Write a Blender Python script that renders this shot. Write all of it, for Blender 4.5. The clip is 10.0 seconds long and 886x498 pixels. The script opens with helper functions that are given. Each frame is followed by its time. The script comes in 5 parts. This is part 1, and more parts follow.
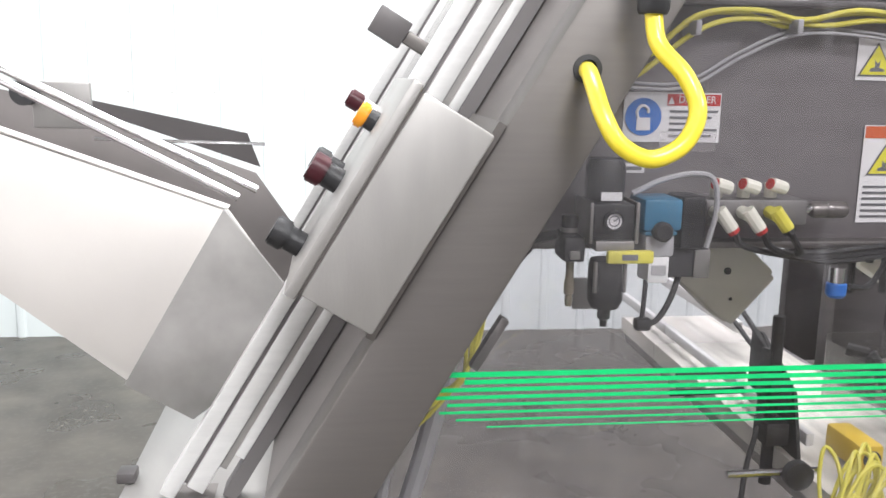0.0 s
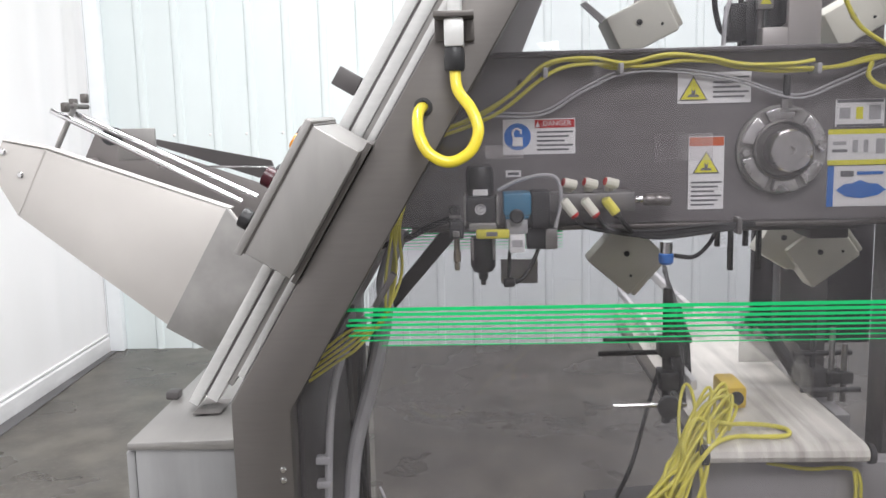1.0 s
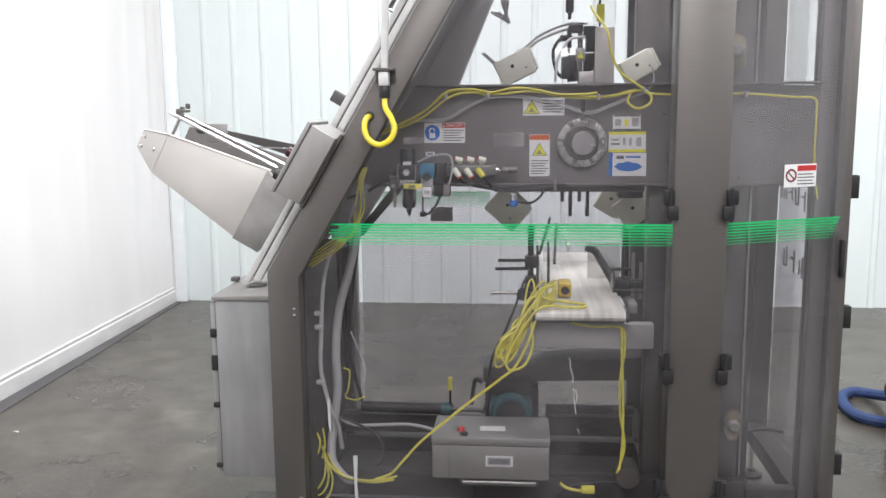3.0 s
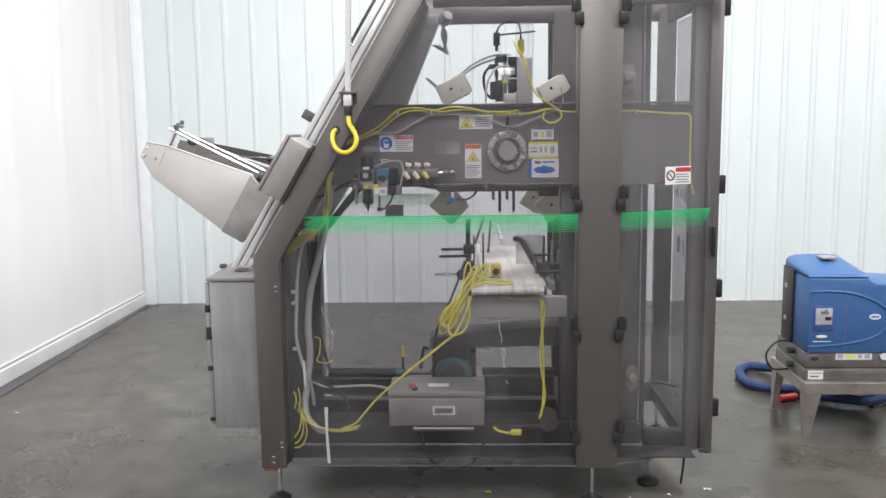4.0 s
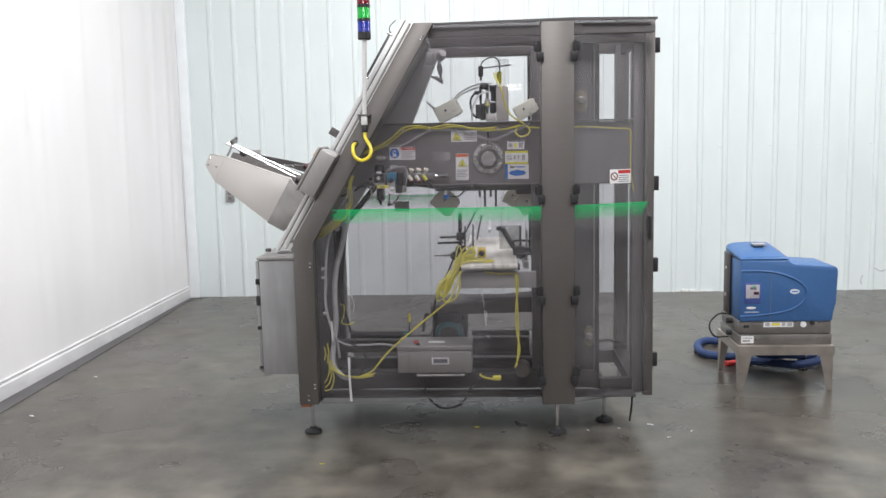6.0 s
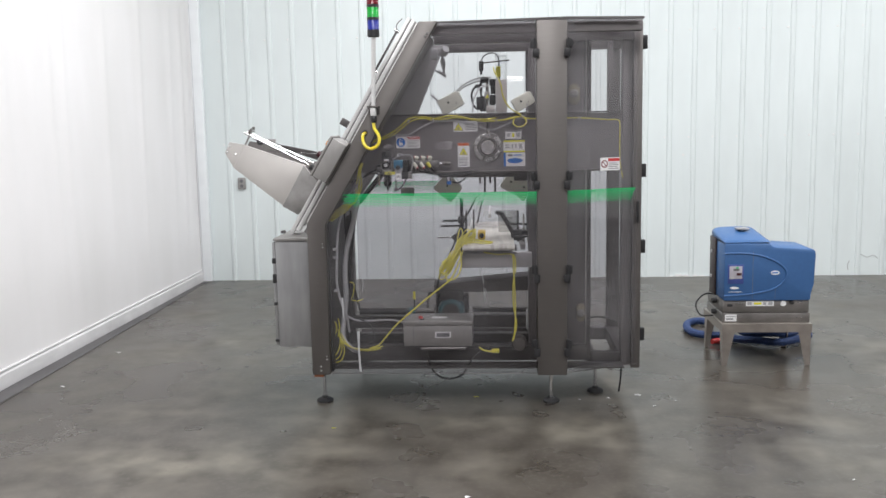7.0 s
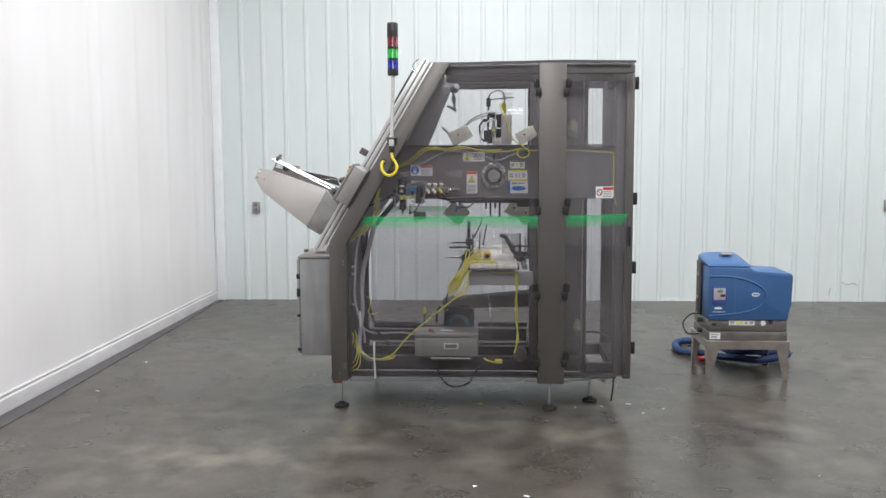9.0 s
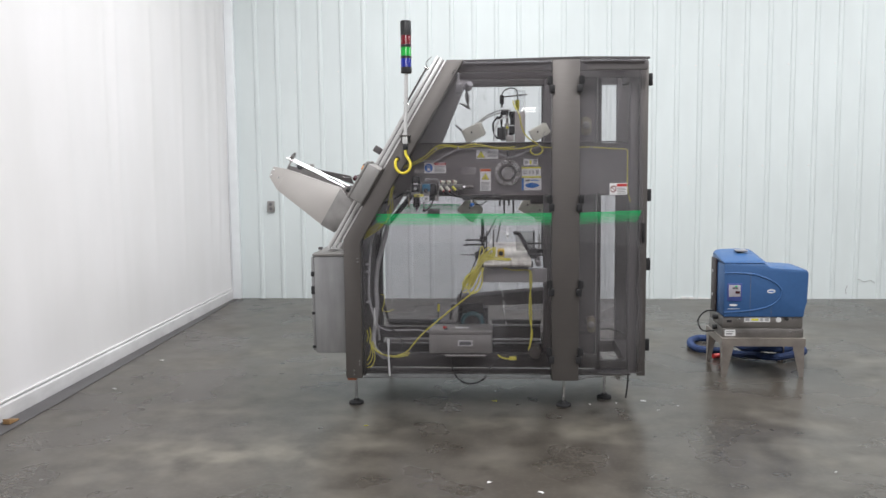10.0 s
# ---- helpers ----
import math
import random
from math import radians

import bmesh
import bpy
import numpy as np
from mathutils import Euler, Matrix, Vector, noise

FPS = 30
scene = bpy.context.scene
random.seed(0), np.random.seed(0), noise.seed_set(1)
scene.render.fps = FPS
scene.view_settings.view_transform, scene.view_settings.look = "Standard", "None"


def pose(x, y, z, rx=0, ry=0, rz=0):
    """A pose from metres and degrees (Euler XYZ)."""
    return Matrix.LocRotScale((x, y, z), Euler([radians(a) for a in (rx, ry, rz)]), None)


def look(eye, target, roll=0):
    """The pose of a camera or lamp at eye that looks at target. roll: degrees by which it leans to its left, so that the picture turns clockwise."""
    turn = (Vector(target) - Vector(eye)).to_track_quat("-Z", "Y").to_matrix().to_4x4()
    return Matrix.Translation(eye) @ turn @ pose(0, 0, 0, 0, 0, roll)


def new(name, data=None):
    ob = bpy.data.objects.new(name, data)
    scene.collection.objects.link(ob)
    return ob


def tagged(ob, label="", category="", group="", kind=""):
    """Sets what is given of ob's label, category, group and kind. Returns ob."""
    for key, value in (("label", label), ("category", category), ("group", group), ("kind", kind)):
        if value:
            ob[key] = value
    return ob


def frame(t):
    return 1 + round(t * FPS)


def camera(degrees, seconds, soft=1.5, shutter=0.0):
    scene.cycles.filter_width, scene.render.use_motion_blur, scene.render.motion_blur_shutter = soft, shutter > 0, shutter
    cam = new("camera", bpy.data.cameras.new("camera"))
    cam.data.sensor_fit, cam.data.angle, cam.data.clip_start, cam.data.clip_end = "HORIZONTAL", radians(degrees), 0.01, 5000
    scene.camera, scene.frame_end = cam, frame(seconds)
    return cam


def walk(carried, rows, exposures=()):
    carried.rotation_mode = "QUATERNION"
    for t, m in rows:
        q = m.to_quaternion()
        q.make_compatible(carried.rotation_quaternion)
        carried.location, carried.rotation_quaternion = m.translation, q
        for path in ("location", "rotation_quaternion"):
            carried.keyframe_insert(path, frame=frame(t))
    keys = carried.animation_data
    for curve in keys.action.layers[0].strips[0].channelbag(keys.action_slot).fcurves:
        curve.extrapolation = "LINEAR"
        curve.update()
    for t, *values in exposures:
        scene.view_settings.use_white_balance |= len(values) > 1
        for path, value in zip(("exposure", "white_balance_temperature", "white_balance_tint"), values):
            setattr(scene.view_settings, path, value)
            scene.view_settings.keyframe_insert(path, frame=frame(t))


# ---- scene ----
cam = camera(52.4, 10.0)
PATH = [
    (0, (0.222, -0.016, 1.454), (0.459, 1.933, 1.072), 1.1),
    (0.5, (0.369, -0.273, 1.455), (0.344, 1.7, 1.127), 1.4),
    (1, (0.539, -0.519, 1.458), (0.461, 1.455, 1.15), -1.4),
    (1.5, (0.694, -0.78, 1.469), (0.533, 1.187, 1.146), -1.5),
    (2, (0.758, -1.086, 1.48), (0.648, 0.885, 1.16), -1.3),
    (2.5, (0.84, -1.41, 1.451), (0.707, 0.568, 1.189), -1.5),
    (3, (0.9, -1.729, 1.491), (0.722, 0.238, 1.175), -0.5),
    (3.2, (0.907, -1.856, 1.514), (0.824, 0.116, 1.191), -0.5),
    (4.3, (0.975, -2.557, 1.482), (0.912, -0.577, 1.21), -0.6),
    (4.5, (0.992, -2.659, 1.502), (0.939, -0.682, 1.208), -0.1),
    (5, (0.976, -2.92, 1.502), (0.954, -0.942, 1.209), 0.2),
    (5.5, (1.044, -3.166, 1.499), (0.939, -1.184, 1.249), -1.3),
    (7, (1.124, -3.73, 1.496), (1.003, -1.753, 1.222), -1.1),
    (7.5, (1.128, -3.895, 1.488), (0.933, -1.924, 1.207), -0.1),
    (8, (1.083, -4.054, 1.494), (0.913, -2.074, 1.271), -0.3),
    (8.5, (1.061, -4.161, 1.502), (0.936, -2.176, 1.297), -0.1),
    (9, (1.073, -4.209, 1.503), (0.962, -2.223, 1.292), -0.3),
    (9.5, (1.075, -4.222, 1.498), (0.957, -2.236, 1.298), -0.6),
    (10, (1.077, -4.22, 1.489), (0.934, -2.236, 1.278), -0.6),
]
walk(cam, [(t, look(eye, target, roll)) for t, eye, target, roll in PATH],
     [(0, 0.64), (0.5, 0.28), (1, 0.15), (2.5, 0.15), (4.5, -0.04), (5.5, -0.08), (7, -0.24), (7.5, -0.22), (8.5, -0.34), (10, -0.37)])

# ---- world, lamps ----
world = bpy.data.worlds.new("world")
scene.world = world
world.use_nodes = True
world.node_tree.nodes["Background"].inputs[0].default_value = (0.55, 0.6, 0.65, 1)
world.node_tree.nodes["Background"].inputs[1].default_value = 0.05

LAMP_POWER = 210
def ceiling_lamp(x, y, z=4.6, sx=1.6, sy=2.4, power=LAMP_POWER):
    d = bpy.data.lights.new("ceiling_lamp", "AREA")
    d.shape, d.size, d.size_y, d.energy, d.color = "RECTANGLE", sx, sy, power, (0.985, 0.983, 1.0)
    ob = new("ceiling_lamp", d)
    ob.matrix_basis = pose(x, y, z)
    return ob

for lx, ly, lp in ((0.9, 2.0, 1.1), (5.2, 2.0, 0.98), (0.9, -3.0, 1.4), (5.2, -3.0, 1.4)):
    ceiling_lamp(lx, ly, power=LAMP_POWER * lp)


# ---- materials ----
def mat(name, color, rough=0.5, metal=0.0, var=0.15, scale=8.0, bump=0.0, bscale=60.0, stretch=(1, 1, 1), spec=0.5, coat=0.0, tone=None, tscale=1.5, rvar=0.1):
    m = bpy.data.materials.new(name)
    m.use_nodes = True
    nt = m.node_tree
    n, l = nt.nodes, nt.links
    b = n["Principled BSDF"]
    b.inputs["Metallic"].default_value = metal
    b.inputs["Specular IOR Level"].default_value = spec
    b.inputs["Coat Weight"].default_value = coat
    b.inputs["Coat Roughness"].default_value = 0.15
    tc = n.new("ShaderNodeTexCoord")
    mp = n.new("ShaderNodeMapping")
    mp.inputs["Scale"].default_value = stretch
    l.new(tc.outputs["Object"], mp.inputs[0])
    n1 = n.new("ShaderNodeTexNoise")
    n1.inputs["Scale"].default_value, n1.inputs["Detail"].default_value = scale, 6
    l.new(mp.outputs[0], n1.inputs["Vector"])
    n2 = n.new("ShaderNodeTexNoise")
    n2.inputs["Scale"].default_value, n2.inputs["Detail"].default_value = tscale, 4
    l.new(tc.outputs["Object"], n2.inputs["Vector"])
    add = n.new("ShaderNodeMath")
    add.operation = "ADD"
    l.new(n1.outputs[0], add.inputs[0])
    l.new(n2.outputs[0], add.inputs[1])
    ramp = n.new("ShaderNodeMapRange")
    ramp.inputs["From Min"].default_value, ramp.inputs["From Max"].default_value = 0.65, 1.35
    l.new(add.outputs[0], ramp.inputs[0])
    mix = n.new("ShaderNodeMix")
    mix.data_type = "RGBA"
    other = tone or tuple(c * (1 - 2 * var) for c in color)
    bright = tuple(min(1, c * (1 + var)) for c in color)
    mix.inputs["A"].default_value, mix.inputs["B"].default_value = (*other, 1), (*bright, 1)
    l.new(ramp.outputs[0], mix.inputs["Factor"])
    l.new(mix.outputs["Result"], b.inputs["Base Color"])
    rr = n.new("ShaderNodeMapRange")
    rr.inputs["To Min"].default_value, rr.inputs["To Max"].default_value = max(0.02, rough - rvar), min(1, rough + rvar)
    l.new(n1.outputs[0], rr.inputs[0])
    l.new(rr.outputs[0], b.inputs["Roughness"])
    if bump:
        n3 = n.new("ShaderNodeTexNoise")
        n3.inputs["Scale"].default_value, n3.inputs["Detail"].default_value = bscale, 5
        l.new(mp.outputs[0], n3.inputs["Vector"])
        bp = n.new("ShaderNodeBump")
        bp.inputs["Strength"].default_value, bp.inputs["Distance"].default_value = bump, 0.01
        l.new(n3.outputs[0], bp.inputs["Height"])
        l.new(bp.outputs[0], b.inputs["Normal"])
    return m


def concrete():
    """Sealed, stained concrete: cloudy patches, blotches and fine speckle under a worn shine."""
    m = bpy.data.materials.new("sealed_concrete")
    m.use_nodes = True
    nt = m.node_tree
    n, l = nt.nodes, nt.links
    b = n["Principled BSDF"]
    tc = n.new("ShaderNodeTexCoord")
    mp = n.new("ShaderNodeMapping")
    mp.inputs["Location"].default_value = (3.1, 7.7, 0.37)
    l.new(tc.outputs["Object"], mp.inputs[0])
    def cloud(scale, detail, rough):
        q = n.new("ShaderNodeTexNoise")
        q.inputs["Scale"].default_value, q.inputs["Detail"].default_value, q.inputs["Roughness"].default_value = scale, detail, rough
        l.new(mp.outputs[0], q.inputs["Vector"])
        return q.outputs[0]
    def blend(fac, a, c, lo, hi, kind="MIX"):
        r = n.new("ShaderNodeMapRange")
        r.inputs["From Min"].default_value, r.inputs["From Max"].default_value = lo, hi
        l.new(fac, r.inputs[0])
        x = n.new("ShaderNodeMix")
        x.data_type, x.blend_type = "RGBA", kind
        l.new(r.outputs[0], x.inputs["Factor"])
        for slot, v in (("A", a), ("B", c)):
            if isinstance(v, tuple):
                x.inputs[slot].default_value = (*v, 1)
            else:
                l.new(v, x.inputs[slot])
        return x.outputs["Result"]
    big, mid, fine, spots, worn = cloud(0.55, 5, 0.55), cloud(2.0, 3, 0.5), cloud(38, 2, 0.5), cloud(5.2, 2, 0.55), cloud(1.1, 6, 0.55)
    col = blend(big, (0.054, 0.046, 0.038), (0.112, 0.103, 0.089), 0.34, 0.68)
    col = blend(mid, col, (0.186, 0.171, 0.140), 0.42, 0.78)
    col = blend(spots, (0.039, 0.033, 0.026), col, 0.22, 0.66)
    col = blend(worn, col, (0.065, 0.056, 0.046), 0.46, 0.74)
    col = blend(fine, col, (0.124, 0.114, 0.099), 0.50, 1.1)
    l.new(col, b.inputs["Base Color"])
    b.inputs["Specular IOR Level"].default_value = 0.36
    r = n.new("ShaderNodeMapRange")
    r.inputs["From Min"].default_value, r.inputs["From Max"].default_value = 0.25, 0.75
    r.inputs["To Min"].default_value, r.inputs["To Max"].default_value = 0.22, 0.38
    l.new(mid, r.inputs[0])
    l.new(r.outputs[0], b.inputs["Roughness"])
    bp = n.new("ShaderNodeBump")
    bp.inputs["Strength"].default_value, bp.inputs["Distance"].default_value = 0.004, 0.001
    l.new(fine, bp.inputs["Height"])
    l.new(bp.outputs[0], b.inputs["Normal"])
    return m


def clear_sheet(name, tint, haze, haze_color=(0.5, 0.5, 0.52), rough=0.04, ior=0.035):
    """A thin clear or smoked plastic sheet: see-through, glossy, with scuffs and a haze that also paints in milky
    reflections.
    """
    m = bpy.data.materials.new(name)
    m.use_nodes = True
    nt = m.node_tree
    n, l = nt.nodes, nt.links
    n.remove(n["Principled BSDF"])
    out = n["Material Output"]
    tr = n.new("ShaderNodeBsdfTransparent")
    tr.inputs[0].default_value = (*tint, 1)
    df = n.new("ShaderNodeBsdfDiffuse")
    df.inputs[0].default_value = (*haze_color, 1)
    gl = n.new("ShaderNodeBsdfGlossy")
    gl.inputs["Roughness"].default_value = rough
    tc = n.new("ShaderNodeTexCoord")
    def cloud(scale, detail, stretch, lo, hi, a, b):
        mp = n.new("ShaderNodeMapping")
        mp.inputs["Scale"].default_value = stretch
        l.new(tc.outputs["Object"], mp.inputs[0])
        no = n.new("ShaderNodeTexNoise")
        no.inputs["Scale"].default_value, no.inputs["Detail"].default_value = scale, detail
        l.new(mp.outputs[0], no.inputs["Vector"])
        q = n.new("ShaderNodeMapRange")
        q.inputs["From Min"].default_value, q.inputs["From Max"].default_value = lo, hi
        q.inputs["To Min"].default_value, q.inputs["To Max"].default_value = a, b
        l.new(no.outputs[0], q.inputs[0])
        return q.outputs[0]
    # cloudy haze for smears and painted-in milky reflections, and fine upright scuffs
    hz = n.new("ShaderNodeMath")
    l.new(cloud(2.2, 6, (1, 1, 0.7), 0.40, 0.74, haze * 0.2, haze * 4.2), hz.inputs[0])
    l.new(cloud(34, 5, (1, 1, 0.22), 0.60, 0.80, 0.0, haze * 4.0), hz.inputs[1])
    m1 = n.new("ShaderNodeMixShader")
    l.new(hz.outputs[0], m1.inputs[0])
    l.new(tr.outputs[0], m1.inputs[1])
    l.new(df.outputs[0], m1.inputs[2])
    lw = n.new("ShaderNodeLayerWeight")
    pw = n.new("ShaderNodeMath")
    pw.operation = "POWER"
    pw.inputs[1].default_value = 4.0
    l.new(lw.outputs["Facing"], pw.inputs[0])
    fr = n.new("ShaderNodeMapRange")
    fr.inputs["To Min"].default_value, fr.inputs["To Max"].default_value = ior, 0.9
    l.new(pw.outputs[0], fr.inputs[0])
    m2 = n.new("ShaderNodeMixShader")
    l.new(fr.outputs[0], m2.inputs[0])
    l.new(m1.outputs[0], m2.inputs[1])
    l.new(gl.outputs[0], m2.inputs[2])
    l.new(m2.outputs[0], out.inputs[0])
    return m


STEEL = mat("brushed_stainless", (0.156, 0.145, 0.138), 0.45, 0.7, 0.04, 14, 0.03, 90, (1, 1, 14), tscale=2.5, rvar=0.05)
STEEL_LIGHT = mat("light_stainless", (0.335, 0.325, 0.315), 0.45, 0.55, 0.05, 9, 0.03, 60, (6, 1, 1), tscale=3)
HOPPER = mat("bead_blasted_steel", (0.61, 0.585, 0.56), 0.5, 0.25, 0.06, 5, 0.02, 60, tscale=3)
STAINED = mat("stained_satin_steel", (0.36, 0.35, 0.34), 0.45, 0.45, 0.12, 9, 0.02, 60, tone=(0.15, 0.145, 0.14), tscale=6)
PALE = mat("pale_satin_steel", (0.36, 0.35, 0.355), 0.5, 0.2, 0.08, 8, 0.02, 60, tscale=3)
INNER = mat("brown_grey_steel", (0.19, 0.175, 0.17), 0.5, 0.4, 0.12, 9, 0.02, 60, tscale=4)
CABINET = mat("cool_satin_steel", (0.365, 0.366, 0.370), 0.40, 0.5, 0.14, 3, 0.02, 60, (6, 1, 1), tscale=3)
WORN = mat("worn_stainless", (0.25, 0.235, 0.225), 0.36, 0.7, 0.15, 14, 0.05, 80, tscale=4)
STAND = mat("warm_stainless", (0.42, 0.38, 0.345), 0.32, 0.7, 0.15, 14, 0.05, 80, tscale=5)
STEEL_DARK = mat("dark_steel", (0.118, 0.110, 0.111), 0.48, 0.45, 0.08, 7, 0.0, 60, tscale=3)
PLATE = mat("grey_brown_plate_steel", (0.200, 0.188, 0.188), 0.42, 0.45, 0.10, 9, 0.0, 60, (1, 1, 5), tscale=2.2)
STEEL_LIGHT_DARK = mat("satin_grey_steel", (0.19, 0.18, 0.18), 0.5, 0.5, 0.06, 7, 0.0, 60, tscale=3)
BRASS = mat("dull_brass", (0.29, 0.255, 0.19), 0.42, 0.5, 0.2, 30, 0.1, 120)
DULL = mat("dull_plated_steel", (0.30, 0.29, 0.28), 0.42, 0.7, 0.12, 30)
# darker copy of the steel; shade inside the machine is in its colour
SHADOW_STEEL = mat("shaded_steel", (0.052, 0.048, 0.048), 0.5, 0.3, 0.1, 10, tscale=3)
TRIM = mat("cool_white_flashing", (0.90, 0.93, 0.95), 0.45, 0, 0.03, 8)
ALU = mat("anodised_aluminium", (0.70, 0.70, 0.69), 0.38, 0.35, 0.05, 20, 0.03, 120, (1, 1, 6))
CHROME = mat("chrome", (0.75, 0.75, 0.76), 0.16, 1.0, 0.05, 20)
BLACK = mat("black_plastic", (0.018, 0.018, 0.02), 0.45, 0, 0.2, 25, 0.1, 200)
RUBBER = mat("black_rubber", (0.03, 0.03, 0.032), 0.6, 0, 0.25, 30, 0.1, 150)
VALVE = mat("blue_valve_paint", (0.045, 0.19, 0.32), 0.4, 0, 0.12, 30)
CAST = mat("bright_cast_steel", (0.62, 0.61, 0.60), 0.28, 0.75, 0.25, 26, 0.12, 90, tscale=12)
COLLAR = mat("turned_steel", (0.52, 0.51, 0.50), 0.24, 0.9, 0.10, 20, 0.0, 60, tscale=14)
MANIFOLD = mat("dull_grey_aluminium", (0.22, 0.215, 0.21), 0.45, 0.5, 0.12, 20, tscale=8)
RING = mat("faded_red_print", (0.20, 0.045, 0.05), 0.4, 0, 0.08, 40)
YELLOW = mat("yellow_plastic", (0.70, 0.64, 0.09), 0.4, 0, 0.08, 30)
HOOK_YELLOW = mat("yellow_enamel", (0.76, 0.62, 0.04), 0.35, 0, 0.06, 30, coat=0.3)
GREYCABLE = mat("grey_hose", (0.42, 0.42, 0.43), 0.45, 0, 0.1, 30)
HOSE = mat("clear_grey_hose", (0.60, 0.61, 0.62), 0.3, 0, 0.1, 30)
BLUE = mat("blue_moulded_plastic", (0.042, 0.122, 0.30), 0.42, 0, 0.06, 40, 0.06, 300)
BLUE_DARK = mat("blue_woven_hose", (0.020, 0.048, 0.15), 0.7, 0, 0.3, 60, 0.4, 300)
SCUFF = mat("wall_scuff", (0.50, 0.53, 0.53), 0.6, 0, 0.1, 30)
WHITE = mat("white_paint", (0.80, 0.80, 0.79), 0.5, 0, 0.03, 12, tscale=2)
PAPER = mat("white_label", (0.78, 0.78, 0.78), 0.4, 0, 0.03, 40)
INK = mat("label_print", (0.16, 0.16, 0.17), 0.5, 0, 0.1, 40)
RED = mat("red_label", (0.50, 0.03, 0.03), 0.4, 0, 0.08, 40)
ORANGE = mat("orange_label", (0.62, 0.12, 0.03), 0.4, 0, 0.08, 40)
LABEL_BLUE = mat("blue_label", (0.02, 0.16, 0.55), 0.4, 0, 0.06, 40)
LABEL_YELLOW = mat("yellow_label", (0.78, 0.74, 0.05), 0.4, 0, 0.05, 40)
GREEN = mat("green_vinyl", (0.0, 0.48, 0.14), 0.4, 0, 0.06, 40)
CREAM = mat("cream_plastic", (0.76, 0.76, 0.66), 0.5, 0, 0.08, 20, 0.05, 80)
BELT = mat("white_belt", (0.80, 0.78, 0.71), 0.40, 0, 0.15, 5, 0.05, 120, (11, 0.45, 1), tone=(0.35, 0.335, 0.30), tscale=5)
TEAL = mat("teal_paint", (0.035, 0.10, 0.115), 0.45, 0, 0.15, 20)
SIDE_GUARD = clear_sheet("smoked_side_sheet", (0.905, 0.897, 0.905), 0.024, (0.48, 0.475, 0.50), 0.015, 0.05)
GUARD = clear_sheet("smoked_guard_sheet", (0.905, 0.897, 0.905), 0.022, (0.47, 0.465, 0.49), 0.015)
REAR_GUARD = clear_sheet("smoked_rear_sheet", (0.86, 0.845, 0.86), 0.015, (0.43, 0.43, 0.48), 0.015)
FLAP = clear_sheet("grey_flap_sheet", (0.88, 0.88, 0.87), 0.12, (0.30, 0.30, 0.30), 0.2)
TAPE = clear_sheet("frosted_tape", (0.95, 0.94, 0.95), 0.10, (0.50, 0.48, 0.48), 0.25)
CLEAR = clear_sheet("clear_sheet", (0.98, 0.98, 0.98), 0.01, (0.5, 0.5, 0.5))
WALL = mat("white_wall_panel", (0.725, 0.785, 0.785), 0.4, 0, 0.03, 5, 0.02, 40, (1, 1, 0.3), tscale=0.8)
WALL_LEFT = mat("white_wall_sheet", (0.84, 0.825, 0.835), 0.5, 0, 0.05, 1.3, 0.12, 5, (1, 1.6, 0.35), tone=(0.775, 0.762, 0.758), tscale=0.6)
SKIRT = mat("scuffed_white_skirting", (0.74, 0.73, 0.735), 0.6, 0, 0.08, 9, 0.05, 40, (1, 0.5, 2), tscale=3)
CONCRETE = concrete()
KERB = mat("bare_concrete_edge", (0.112, 0.107, 0.110), 0.6, 0, 0.15, 6, 0.1, 40)
CEIL = mat("grey_ceiling_sheet", (0.35, 0.35, 0.34), 0.7, 0, 0.06, 4)
REAR = mat("rear_wall_paint", (0.70, 0.68, 0.70), 0.7, 0, 0.08, 4)


# ---- mesh helpers ----
TOPS = {}
PLACE = Matrix()

def thing(name, base, label, category, group="", kind=""):
    ob = new(name)
    ob.empty_display_size = 0.1
    ob.matrix_basis = Matrix.Translation(PLACE @ Vector(base))
    TOPS[ob] = Matrix.Translation(PLACE @ Vector(base))
    return tagged(ob, label, category, group, kind)


def finish(bm, name, material, smooth=35):
    me = bpy.data.meshes.new(name)
    bmesh.ops.recalc_face_normals(bm, faces=bm.faces)
    if smooth:
        for f in bm.faces:
            f.smooth = True
        for e in bm.edges:
            if len(e.link_faces) == 2 and e.calc_face_angle(0) > radians(smooth):
                e.smooth = False
    bm.to_mesh(me)
    bm.free()
    me.materials.append(material)
    return me


def part(name, bm, material, parent, label="", smooth=35):
    """One mesh, in world coordinates, as a part of a thing or of a part."""
    bm.transform(PLACE)
    ob = new(name, finish(bm, name, material, smooth))
    ob.parent = parent
    if parent in TOPS:
        ob.matrix_parent_inverse = TOPS[parent].inverted()
    return tagged(ob, label)


def solo(name, bm, material, label, category, group="", kind="", smooth=35):
    return tagged(new(name, finish(bm, name, material, smooth)), label, category, group, kind)


def box(x0, x1, y0, y1, z0, z1, bevel=0.0, bm=None, m=None, seg=2):
    bm = bm or bmesh.new()
    t = bmesh.new()
    bmesh.ops.create_cube(t, size=1, matrix=Matrix.Translation(((x0 + x1) / 2, (y0 + y1) / 2, (z0 + z1) / 2)) @ Matrix.Diagonal((abs(x1 - x0), abs(y1 - y0), abs(z1 - z0), 1)))
    if bevel:
        bmesh.ops.bevel(t, geom=t.edges[:], offset=bevel, segments=seg, affect="EDGES", profile=0.5)
    return merge(bm, t, m)


def merge(bm, t, m=None):
    if m is not None:
        t.transform(m)
    vs = [bm.verts.new(v.co) for v in t.verts]
    t.verts.index_update()
    for f in t.faces:
        bm.faces.new([vs[v.index] for v in f.verts])
    t.free()
    return bm


